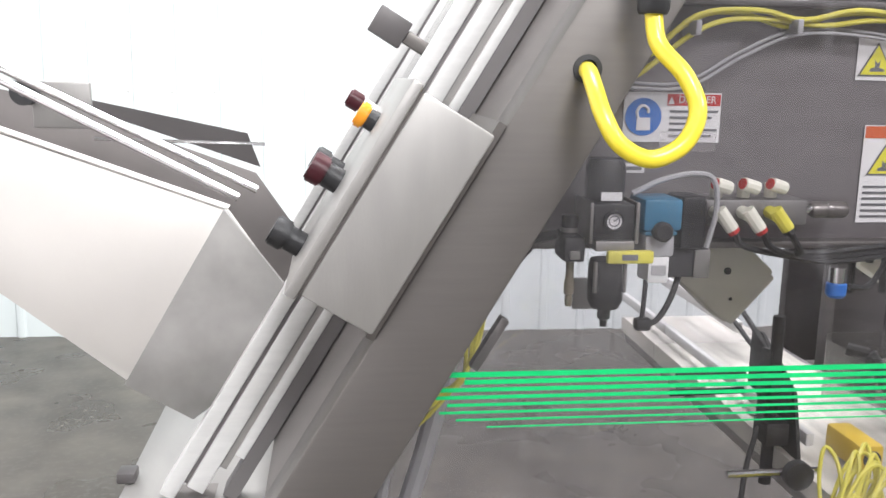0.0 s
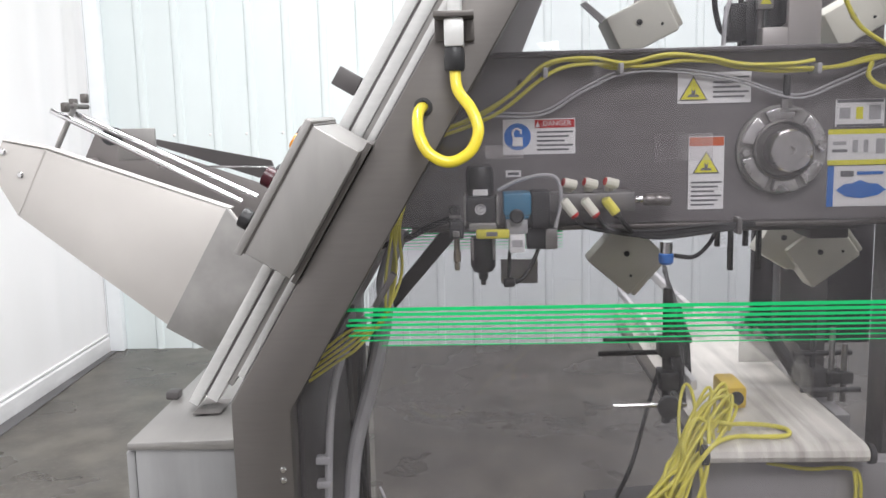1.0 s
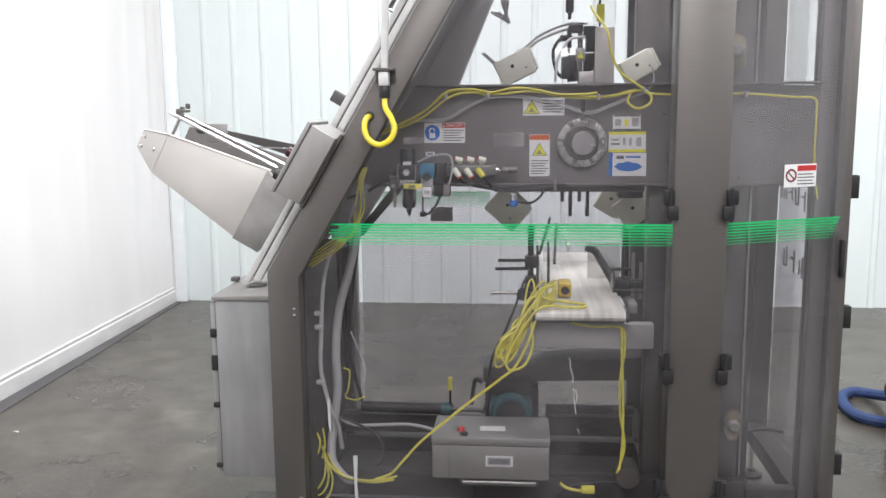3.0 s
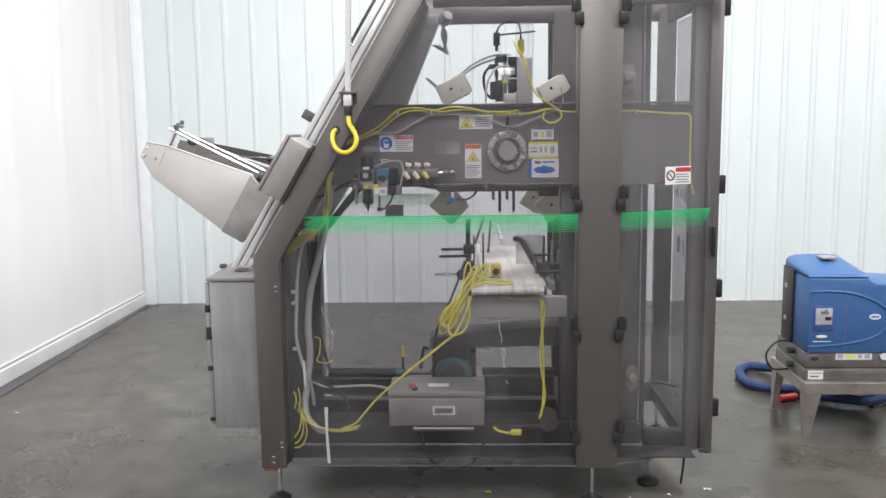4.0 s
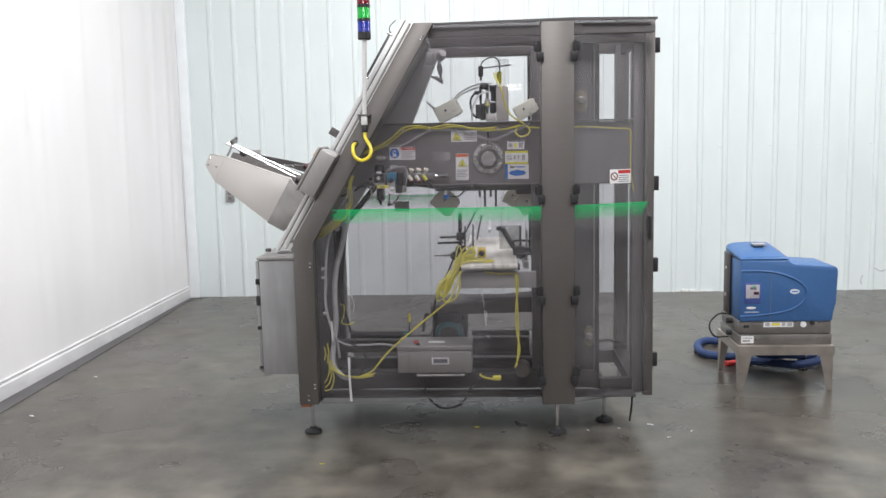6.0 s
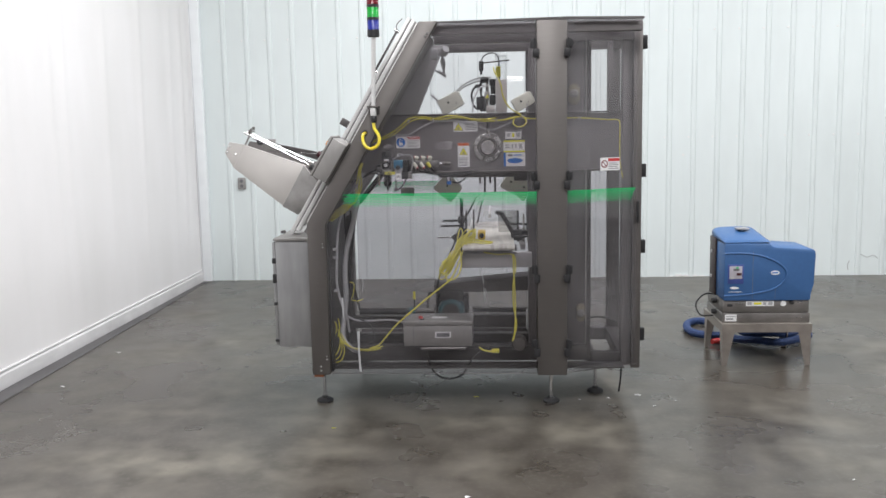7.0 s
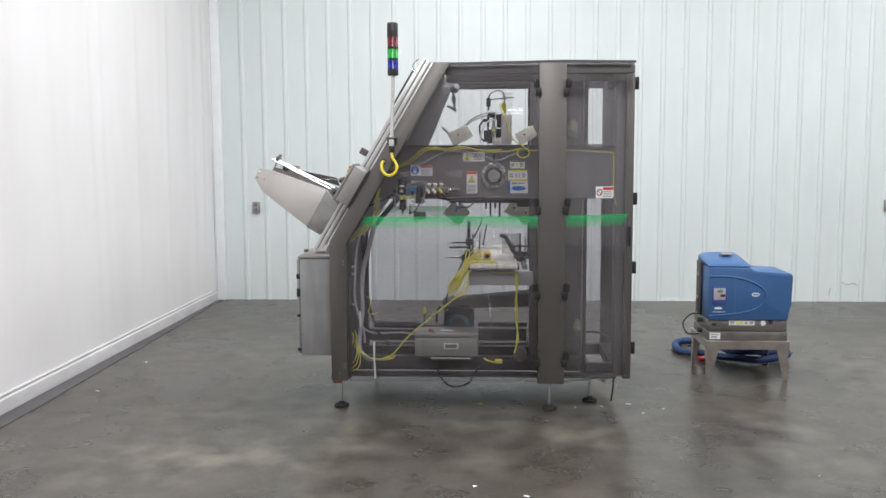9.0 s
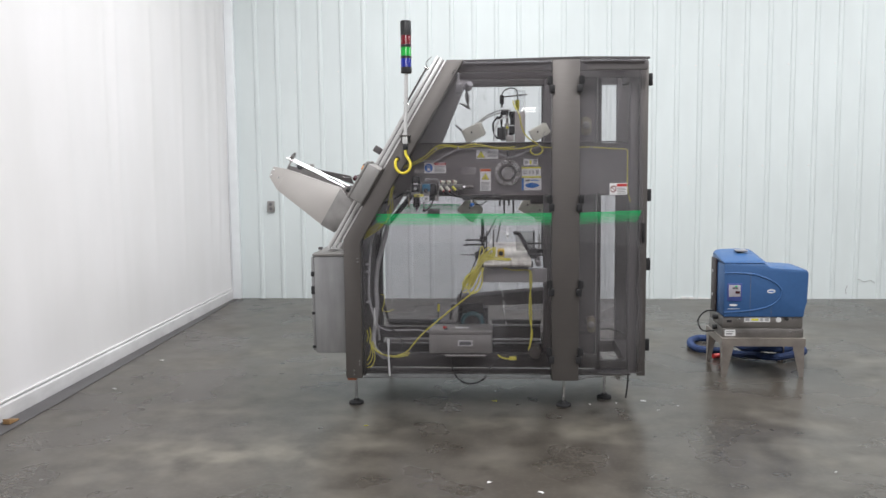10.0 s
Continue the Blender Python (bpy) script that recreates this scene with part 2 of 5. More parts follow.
def prism(points, y0, y1, bevel=0.0, bm=None, m=None):
    """A polygon of (x, z) points, extruded from y0 to y1."""
    bm = bm or bmesh.new()
    t = bmesh.new()
    a = [t.verts.new((x, y0, z)) for x, z in points]
    b = [t.verts.new((x, y1, z)) for x, z in points]
    t.faces.new(a)
    t.faces.new(b[::-1])
    for i in range(len(a)):
        j = (i + 1) % len(a)
        t.faces.new((a[j], a[i], b[i], b[j]))
    bmesh.ops.recalc_face_normals(t, faces=t.faces)
    if bevel:
        bmesh.ops.bevel(t, geom=t.edges[:], offset=bevel, segments=2, affect="EDGES", profile=0.5)
    return merge(bm, t, m)


def rod(a, b, r, r2=None, n=14, bm=None, bevel=0.0):
    """A cylinder or cone from a to b."""
    bm = bm or bmesh.new()
    a, b = Vector(a), Vector(b)
    t = bmesh.new()
    bmesh.ops.create_cone(t, cap_ends=True, segments=n, radius1=r, radius2=r if r2 is None else r2, depth=(b - a).length)
    if bevel:
        bmesh.ops.bevel(t, geom=[e for e in t.edges if abs(e.verts[0].co.z - e.verts[1].co.z) < 1e-6], offset=bevel, segments=2, affect="EDGES")
    return merge(bm, t, Matrix.Translation((a + b) / 2) @ (b - a).to_track_quat("Z", "Y").to_matrix().to_4x4())


def lathe(profile, origin, axis=(0, 0, 1), n=24, bm=None):
    """A turned shape: (radius, height) along the axis."""
    bm = bm or bmesh.new()
    t = bmesh.new()
    rings = []
    for r, h in profile:
        if r < 1e-6:
            rings.append([t.verts.new((0, 0, h))])
        else:
            rings.append([t.verts.new((r * math.cos(2 * math.pi * i / n), r * math.sin(2 * math.pi * i / n), h)) for i in range(n)])
    for p, q in zip(rings, rings[1:]):
        for i in range(n):
            j = (i + 1) % n
            vs = [p[i % len(p)], p[j % len(p)], q[j % len(q)], q[i % len(q)]]
            vs = list(dict.fromkeys(vs))
            if len(vs) > 2:
                t.faces.new(vs)
    for ring in (rings[0], rings[-1]):
        if len(ring) > 1 and profile[0] != profile[-1]:
            t.faces.new(ring)
    return merge(bm, t, Matrix.Translation(origin) @ Vector(axis).to_track_quat("Z", "Y").to_matrix().to_4x4())


def smooth_path(pts, steps=6):
    p = [Vector(q) for q in pts]
    p = [p[0] * 2 - p[1]] + p + [p[-1] * 2 - p[-2]]
    out = []
    for i in range(1, len(p) - 2):
        for k in range(steps):
            t = k / steps
            a, b, c, d = p[i - 1], p[i], p[i + 1], p[i + 2]
            out.append(0.5 * (2 * b + (c - a) * t + (2 * a - 5 * b + 4 * c - d) * t * t + (3 * b - a - 3 * c + d) * t ** 3))
    out.append(p[-2])
    return out


def tube(pts, r, n=8, steps=6, bm=None):
    """A cable or pipe along a smooth line through the points."""
    bm = bm or bmesh.new()
    path = smooth_path(pts, steps) if steps else [Vector(q) for q in pts]
    up, rings = None, []
    for i, c in enumerate(path):
        d = (path[min(i + 1, len(path) - 1)] - path[max(i - 1, 0)]).normalized()
        if up is None:
            up = d.orthogonal().normalized()
        up = (up - d * up.dot(d)).normalized()
        side = d.cross(up)
        rings.append([bm.verts.new(c + r * (math.cos(2 * math.pi * k / n) * up + math.sin(2 * math.pi * k / n) * side)) for k in range(n)])
    for p, q in zip(rings, rings[1:]):
        for k in range(n):
            bm.faces.new((p[k], p[(k + 1) % n], q[(k + 1) % n], q[k]))
    bm.faces.new(rings[0][::-1])
    bm.faces.new(rings[-1])
    return bm


# ---- the hall ----
XL, XR, YB, YR, H = -1.792, 9.5, 4.95, -9.0, 5.0
floor = solo("floor", box(XL - 0.3, XR + 0.3, YR - 0.3, YB + 0.3, -0.2, 0), CONCRETE, "grey sealed concrete floor, stained and shiny", "floor", kind="structure")
solo("ceiling", box(XL - 0.3, XR + 0.3, YR - 0.3, YB + 0.3, H, H + 0.2), CEIL, "plain grey ceiling of the hall", "ceiling", kind="structure")
solo("wall_right", box(XR, XR + 0.2, YR, YB, 0, H), WHITE, "plain white wall", "wall", kind="structure")
solo("wall_rear", box(XL, XR, YR - 0.2, YR, 0, H), REAR, "plain grey wall", "wall", kind="structure")
# the sheet wall hangs in soft vertical waves
bm = bmesh.new()
cols = []
ny = 440
FOLDS = ((4.72, 0.022, 0.045), (4.56, 0.026, 0.05), (4.30, 0.020, 0.07), (3.62, 0.018, 0.05), (2.95, 0.015, 0.05), (2.30, 0.022, 0.045), (2.12, 0.016, 0.04), (1.55, 0.014, 0.06), (0.6, 0.020, 0.05))
for a in range(ny + 1):
    yy = YR + (YB - YR) * a / ny
    row = []
    for zz in (0.1, 0.4, 0.8, 1.2, 1.7, 2.2, 2.8, 3.4, H):
        w = 0.010 * noise.noise((yy * 2.3, zz * 0.25, 3.1)) + 0.008 * noise.noise((yy * 5.0 + zz * 0.5, zz * 0.35, 7.7))
        for fy, fa, fw in FOLDS:
            w += fa * math.exp(-((yy - fy - 0.03 * math.sin(zz * 1.3 + fy)) / fw) ** 2) * (0.35 + 0.65 * noise.noise((fy * 3, zz * 0.9, 1.0)) ** 2 + 0.3 * min(1, zz / 2))
        row.append(bm.verts.new((XL + w * min(1, zz), yy, zz)))
    row.append(bm.verts.new((XL - 0.2, yy, H)))
    row.append(bm.verts.new((XL - 0.2, yy, 0.1)))
    cols.append(row)
for p, q in zip(cols, cols[1:]):
    for k in range(11):
        bm.faces.new((p[k], p[(k + 1) % 11], q[(k + 1) % 11], q[k]))
bm.faces.new(cols[0])
bm.faces.new(cols[-1])
solo("wall_left", bm, WALL_LEFT, "smooth white sheet wall with faint vertical waves", "wall", kind="structure", smooth=50)
wall_back = solo("wall_back", box(XL, XR, YB + 0.004, YB + 0.2, 0, H), WALL, "white ribbed metal panel wall with a few dents and marks", "wall", kind="structure")
RIB, RIB0 = 0.2228, -1.478
bm = prism([(-0.026, 0), (-0.017, 0.013), (-0.004, 0.016), (0.004, 0.016), (0.017, 0.013), (0.026, 0)], 0, H)
bm.transform(Matrix.Translation((0, 0, 0)) @ Matrix.Rotation(math.pi / 2, 4, "X"))
rib_mesh = finish(bm, "wall_rib", WALL)
screw_mesh = finish(lathe([(0, 0), (0.009, 0), (0.009, 0.003), (0.005, 0.006), (0, 0.007)], (0, 0, 0), (0, -1, 0), 8), "screw", WHITE)
for k in range(51):
    rib = new("wall_rib", rib_mesh)
    rib.matrix_basis = Matrix.Translation((RIB0 + RIB * k, YB + 0.004, 0))
    rib.parent = wall_back
    for zz in (2.325, 1.336):
        sc = new("screw", screw_mesh)
        sc.matrix_basis = Matrix.Translation((RIB0 + RIB * k - 0.045, YB + 0.004, zz))
        sc.parent = wall_back
bm = prism([(0, 0.004), (0.014, 0.004), (0.016, 0.01), (0.016, 0.088), (0.010, 0.094), (0.004, 0.096), (0.004, 0.104), (0.012, 0.108), (0.012, 0.116), (0, 0.118)], YR, YB)
bm.transform(Matrix.Translation((XL, 0, 0)))
solo("baseboard", bm, SKIRT, "white skirting along the sheet wall", "baseboard", kind="structure")
bm = bmesh.new()
t = [bm.verts.new(v) for v in ((XL + 0.016, YR, 0.0), (XL + 0.016, YB, 0.0), (XL + 0.05, YB, 0.0), (-1.70, 3.55, 0.0), (-1.652, 0.9, 0.0), (-1.64, YR, 0.0))]
f = bm.faces.new(t)
r = bmesh.ops.extrude_face_region(bm, geom=[f])
bmesh.ops.translate(bm, verts=[v for v in r["geom"] if isinstance(v, bmesh.types.BMVert)], vec=(0, 0, 0.005))
solo("kerb", bm, KERB, "bare dark concrete strip along the sheet wall", "kerb", kind="structure")
trim = solo("trim", box(XL + 0.002, XL + 0.100, YB - 0.06, YB + 0.002, 0.002, H, 0.006), TRIM, "white corner flashing between the walls", "trim", kind="structure")
part("joint", box(XL + 0.0125, XL + 0.0155, YB - 0.0612, YB - 0.0604, 0.01, H - 0.01), SCUFF, trim)


def outlet(x, z):
    ob = thing("wall_outlet", (x, YB, z), "grey metal double socket plate on the ribbed wall", "outlet")
    part("plate", box(x - 0.038, x + 0.038, YB - 0.022, YB + 0.002, z - 0.057, z + 0.057, 0.005), STEEL_LIGHT, ob)
    for dz in (-0.024, 0.024):
        part("socket", lathe([(0, 0), (0.017, 0), (0.017, 0.004), (0, 0.004)], (x, YB - 0.0215, z + dz), (0, -1, 0), 16), INK, ob)

outlet(-1.362, 0.962)
outlet(4.982, 0.968)


lamp = thing("wall_lamp", (1.43, YR, 2.185), "small white lamp on the grey rear wall", "lamp")
part("case", box(1.30, 1.56, YR + 0.001, YR + 0.05, 2.135, 2.235, 0.006), WHITE, lamp)
glow = bpy.data.materials.new("lamp_glow")
glow.use_nodes = True
glow.node_tree.nodes["Principled BSDF"].inputs["Emission Color"].default_value = (1, 0.98, 0.95, 1)
glow.node_tree.nodes["Principled BSDF"].inputs["Emission Strength"].default_value = 16
for z0, z1, x0 in ((2.143, 2.165, 1.36), (2.187, 2.225, 1.31)):
    part("diffuser", box(x0, 1.55, YR + 0.051, YR + 0.06, z0, z1, 0.002), glow, lamp)


# ---- packaging machine ----
YF, YI = 0.837, 1.11
machine = thing("packaging_machine", (0.9, 1.3, 0), "stainless steel packaging machine with smoked guards on levelling feet", "machine")
POST = [(0.143, 0.2), (0.238, 0.2), (0.238, 0.99), (0.838, 2.005), (0.743, 2.005), (0.143, 1.003)]
DX, DZ, NX, NZ = 0.5137, 0.858, -0.858, 0.5137


def dg(s, o):
    """A point (x, z) at s along the slope of the post and o outwards from it."""
    return 0.143 + DX * s + NX * o, 1.003 + DZ * s + NZ * o


def slab(s0, s1, o0, o1, y0, y1, bevel=0.0, bm=None):
    return prism([dg(s0, o0), dg(s1, o0), dg(s1, o1), dg(s0, o1)], y0, y1, bevel, bm)


def bolt(parent, x, y, z, r=0.006, axis=(0, -1, 0), material=None):
    return part("bolt", lathe([(0, 0), (r, 0), (r, r * 0.5), (r * 0.7, r * 0.9), (0, r)], (x, y, z), axis, 10), material or CHROME, parent)


post = part("front_post", prism(POST, YF, YF + 0.06, 0.004), STEEL, machine, "brushed bent front post")
part("foot_plate", box(0.128, 0.236, 0.90, 1.06, 0.2, 0.215, 0.002), STEEL_DARK, machine)
part("foot_plate", box(1.35, 1.46, 1.0, 1.06, 0.205, 0.217, 0.002), STEEL_DARK, machine)
for bx, bz in ((0.222, 0.895), (0.222, 0.877), (0.222, 0.30), (0.222, 0.282), (0.19, 0.245), (0.19, 0.222), (0.775, 1.93), (0.785, 1.945)):
    bolt(post, bx, YF, bz, 0.0055)
REARPOST = [(0.13, 0.2), (0.228, 0.2), (0.228, 0.97), (0.30, 1.09), (0.48, 1.36), (0.61, 1.49), (0.640, 1.55), (0.803, 1.94), (0.83, 2.0), (0.743, 2.0), (0.13, 1.02)]
part("rear_post", prism(REARPOST, 1.80, 1.86, 0.004), PALE, machine)
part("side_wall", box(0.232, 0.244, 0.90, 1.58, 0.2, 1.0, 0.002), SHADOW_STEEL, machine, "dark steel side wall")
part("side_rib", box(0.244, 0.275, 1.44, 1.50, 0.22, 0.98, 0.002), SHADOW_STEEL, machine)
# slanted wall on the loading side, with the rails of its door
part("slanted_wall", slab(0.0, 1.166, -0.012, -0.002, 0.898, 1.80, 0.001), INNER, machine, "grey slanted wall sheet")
for y0 in (1.045, 1.76):
    rail = part("door_rail", slab(-0.100, 1.172, 0.040, 0.062, y0, y0 + 0.04, 0.0015), ALU, machine, "pale aluminium door rail")
    part("outer_strip", slab(-0.125, 1.172, 0.067, 0.086, y0 + 0.001, y0 + 0.04, 0.002), ALU, rail)
    part("inner_strip", slab(-0.037, 1.172, 0.018, 0.031, y0 + 0.002, y0 + 0.04, 0.0015), ALU, rail)
    part("groove", slab(-0.100, 1.17, 0.0615, 0.0675, y0 + 0.008, y0 + 0.036), STEEL_LIGHT_DARK, rail)
    part("groove", slab(-0.060, 1.17, 0.0305, 0.0405, y0 + 0.006, y0 + 0.036), STEEL_LIGHT, rail)
    part("backing", slab(-0.09, 1.17, 0.0, 0.0178, y0 + 0.004, y0 + 0.04), STEEL_LIGHT_DARK, rail)
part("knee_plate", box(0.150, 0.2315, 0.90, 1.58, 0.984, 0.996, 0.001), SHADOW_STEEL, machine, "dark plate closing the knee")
part("door_sheet", slab(0.46, 1.16, 0.045, 0.050, 1.09, 1.755), CLEAR, machine, "clear door sheet")
lever = part("latch_bar", slab(0.84, 1.09, 0.098, 0.106, 1.05, 1.08, 0.001), STEEL_DARK, machine)
for ss in (0.845, 1.08):
    a, b = dg(ss, 0.078), dg(ss, 0.115)
    part("latch_pin", rod((a[0], 1.055, a[1]), (b[0], 1.055, b[1]), 0.006), CHROME, lever)
a, b, c = dg(1.085, 0.104), dg(1.11, 0.118), dg(1.15, 0.108)
part("latch_wire", tube([(a[0], 1.055, a[1]), (b[0], 1.055, b[1]), (c[0], 1.055, c[1])], 0.0025, 6), STEEL_DARK, lever)
blk = part("latch_block", slab(0.498, 0.536, 0.108, 0.156, 1.21, 1.24, 0.002), STEEL_DARK, machine, "small grey latch block on a stem")
part("stem", slab(0.508, 0.526, 0.045, 0.108, 1.215, 1.235, 0.002), STEEL, blk)
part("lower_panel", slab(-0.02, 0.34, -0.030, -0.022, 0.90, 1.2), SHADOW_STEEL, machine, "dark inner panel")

# pillar, guards and frame behind them
pillar = part("pillar", box(1.328, 1.482, 0.888, 1.0, 0.18, 2.005, 0.004), STEEL, machine, "wide brushed front pillar")


def hinge(x, y, z, side):
    h = part("hinge", box(x - 0.016, x + 0.016, y - 0.022, y + 0.004, z - 0.002, z + 0.042, 0.004), BLACK, machine, "black plastic hinge")
    part("knuckle", box(x - 0.016 + side * 0.011, x + 0.016 + side * 0.011, y - 0.026, y + 0.004, z - 0.046, z - 0.004, 0.004), BLACK, h)
    part("pin", rod((x + side * 0.004, y - 0.02, z - 0.05), (x + side * 0.004, y - 0.02, z + 0.046), 0.006, n=8), BLACK, h)

for hz in (1.866, 1.205, 0.722, 0.33):
    hinge(1.314, 0.893, hz, 1)
    hinge(1.492, 0.893, hz, -1)
GY = 0.878
guard = part("guard_panel", prism([(0.2395, 0.197), (1.3265, 0.197), (1.3265, 1.998), (0.8365, 1.998), (0.2395, 0.99)], GY, GY + 0.005), GUARD, machine, "smoked clear guard door with green stripes")
ANG = math.atan2(0.185, 0.40)
SIDE = Matrix.Translation((1.478, 0.905, 0)) @ Matrix.Rotation(ANG, 4, "Z")
bm = box(0, 0.435, 0, 0.005, 0.190, 1.998)
bm.transform(SIDE)
side_guard = part("guard_panel", bm, SIDE_GUARD, machine, "smoked clear side guard door with green stripes")
rear_guard = part("guard_panel", prism([(0.24, 0.2), (1.80, 0.2), (1.80, 1.24), (0.42, 1.24), (0.24, 0.98)], 1.872, 1.876), REAR_GUARD, machine, "smoked clear rear guard with green stripes")
zt = 1.147
for k in range(8):
    hgt = 0.0056 - 0.00060 * k
    start = 0.326 + (0.0, 0.03, 0.004, 0.0, 0.012, 0.004, 0.022, 0.055)[k]
    part("stripe", box(start, 1.326, GY - 0.0012, GY - 0.0002, zt - hgt, zt), GREEN, guard)
    bm = box(0.008, 0.415 - 0.004 * k, -0.0012, -0.0002, zt - hgt, zt)
    bm.transform(SIDE)
    part("stripe", bm, GREEN, side_guard)
    part("stripe", box(0.30, 0.765, 1.870, 1.8716, zt - hgt, zt), GREEN, rear_guard)
    zt -= 0.0087
part("edge", box(0.240, 1.326, GY - 0.0005, GY + 0.0055, 0.193, 0.1965), STEEL_LIGHT_DARK, guard, "pale cut edge of the sheet")
bm = box(0.004, 0.432, -0.0005, 0.0055, 0.186, 0.1895)
bm.transform(SIDE)
part("edge", bm, STEEL_LIGHT_DARK, side_guard, "pale cut edge of the sheet")
part("film_strip", prism([(0.380, 0.425), (0.394, 0.425), (0.391, 0.33), (0.398, 0.205), (0.386, 0.205), (0.383, 0.29)], GY - 0.0015, GY - 0.0004), GREYCABLE, guard, "peeling strip of white film")
part("film_strip", prism([(0.304, 0.605), (0.312, 0.605), (0.315, 0.53), (0.312, 0.495), (0.306, 0.52)], GY - 0.0015, GY - 0.0004), GREYCABLE, guard, "peeling strip of white film")
for pts in ([(1.035, 0.747), (1.041, 0.737), (1.040, 0.72), (1.049, 0.69), (1.047, 0.672)], [(1.056, 0.65), (1.062, 0.632), (1.059, 0.612)], [(1.050, 0.655), (1.054, 0.61), (1.059, 0.575)], [(1.064, 0.53), (1.071, 0.513)]):
    part("scratch", tube([(x, GY - 0.0006, z) for x, z in pts], 0.0016, 5, 3), GREYCABLE, guard, "pale scratch in the sheet")
for x0, x1, z0, z1 in ((0.811, 0.900, 1.370, 1.412), (0.552, 0.612, 1.380, 1.400)):
    part("tape_patch", box(x0, x1, GY - 0.0012, GY - 0.0004, z0, z1), TAPE, guard, "patch of frosted clear tape")
right_guard = part("guard_panel", box(1.8720, 1.8755, 1.174, 1.798, 0.2, 1.24), REAR_GUARD, machine, "smoked clear end guard with dark marker strokes")
for z0, tall, ys in ((1.088, 0.068, (1.335, 1.40, 1.47, 1.545, 1.62)), (0.872, 0.075, (1.36, 1.46, 1.56, 1.65))):
    for k, yy in enumerate(ys):
        zk = z0 + (0.013 if z0 > 1 else 0.006) * k
        part("marker_bar", box(1.8702, 1.8718, yy, yy + 0.016, zk, zk + tall), INK, right_guard)
        part("marker_bar", box(1.8700, 1.8716, yy + 0.018, yy + 0.046, zk + 0.022 * (k % 3), zk + 0.008 + 0.022 * (k % 3)), INK, right_guard)
        if k % 2:
            part("marker_bar", box(1.8700, 1.8716, yy + 0.034, yy + 0.048, zk + 0.010, zk + tall - 0.012), INK, right_guard)
part("guard_panel", box(1.8720, 1.8755, 1.174, 1.798, 1.252, 1.918), CLEAR, machine, "clear upper end guard")
part("smudge", box(1.8700, 1.8716, 1.685, 1.785, 1.135, 1.170), TAPE, right_guard, "wiped marker smudge")
part("side_post", box(1.842, 1.888, 1.086, 1.15, 0.165, 2.003, 0.003), STEEL, machine)
for hz in (1.90, 1.235, 0.83, 0.35):
    part("hinge", box(1.888, 1.912, 1.09, 1.125, hz - 0.035, hz + 0.035, 0.003), BLACK, machine, "black plastic hinge")
part("door_handle", box(1.862, 1.874, 1.065, 1.086, 0.96, 1.075, 0.003), BLACK, machine, "black door pull")
part("roof", prism([(0.745, 2.006), (1.48, 2.016), (1.862, 2.008), (1.862, 1.998), (1.48, 2.006), (0.745, 1.999)], 0.905, 1.88), GUARD, machine, "smoked clear roof sheet")
part("roof_edge", prism([(0.745, 2.006), (1.48, 2.016), (1.862, 2.008), (1.862, 1.998), (1.48, 2.004), (0.745, 1.999)], 0.885, 0.904), STEEL_DARK, machine, "dark roof edge strip")
for y0, z0 in ((0.93, 1.945), (1.10, 1.915), (1.81, 1.925)):
    part("top_beam", box(0.80, 1.86, y0, y0 + 0.05, z0, 1.995, 0.003), PLATE, machine)
part("top_beam", box(1.825, 1.862, 1.16, 1.83, 1.92, 1.995, 0.003), STEEL_DARK, machine)
for x0, x1, y0, y1, z1 in ((1.29, 1.41, 1.125, 1.20, 1.24), (1.475, 1.596, 1.125, 1.20, 1.97), (1.318, 1.44, 1.80, 1.86, 1.97), (1.795, 1.870, 1.80, 1.86, 1.97), (1.788, 1.840, 1.155, 1.185, 1.985)):
    part("column", box(x0, x1, y0, y1, 0.2, z1, 0.003), STEEL_DARK, machine, "dark steel column")
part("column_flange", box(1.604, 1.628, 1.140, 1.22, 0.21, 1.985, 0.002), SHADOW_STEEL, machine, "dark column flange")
part("column_edge", box(1.597, 1.603, 1.117, 1.19, 0.25, 1.232, 0.001), STEEL_LIGHT, machine, "bright door edge strip")
part("side_frame", box(1.790, 1.8405, 1.120, 1.154, 0.17, 1.99, 0.003), STEEL_LIGHT_DARK, machine, "grey steel door frame strip")
part("side_frame", box(1.841, 1.868, 1.154, 1.170, 0.17, 1.99, 0.002), STEEL_LIGHT_DARK, machine)
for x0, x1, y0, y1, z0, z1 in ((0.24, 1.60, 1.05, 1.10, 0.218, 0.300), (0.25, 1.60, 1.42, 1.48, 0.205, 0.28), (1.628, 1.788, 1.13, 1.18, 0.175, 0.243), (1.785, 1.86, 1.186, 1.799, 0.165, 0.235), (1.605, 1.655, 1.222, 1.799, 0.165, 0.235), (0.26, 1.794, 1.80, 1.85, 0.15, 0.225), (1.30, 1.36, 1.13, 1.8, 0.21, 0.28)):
    # front beams take the darker colour that holds the shade
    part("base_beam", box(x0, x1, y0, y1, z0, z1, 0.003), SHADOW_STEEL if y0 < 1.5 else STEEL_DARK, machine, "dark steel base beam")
# pans added to block light, so the floor below lies darker
part("shade_pan", box(0.246, 1.784, 0.93, 1.049, 0.206, 0.212, 0.001), SHADOW_STEEL, machine, "dark pan added to shade the floor beneath")
part("shade_pan", box(0.262, 1.60, 1.481, 1.799, 0.150, 0.156, 0.001), SHADOW_STEEL, machine, "dark pan added to shade the floor beneath")
part("shade_pan", box(0.246, 1.604, 1.101, 1.419, 0.222, 0.228, 0.001), SHADOW_STEEL, machine, "dark pan added to shade the floor beneath")


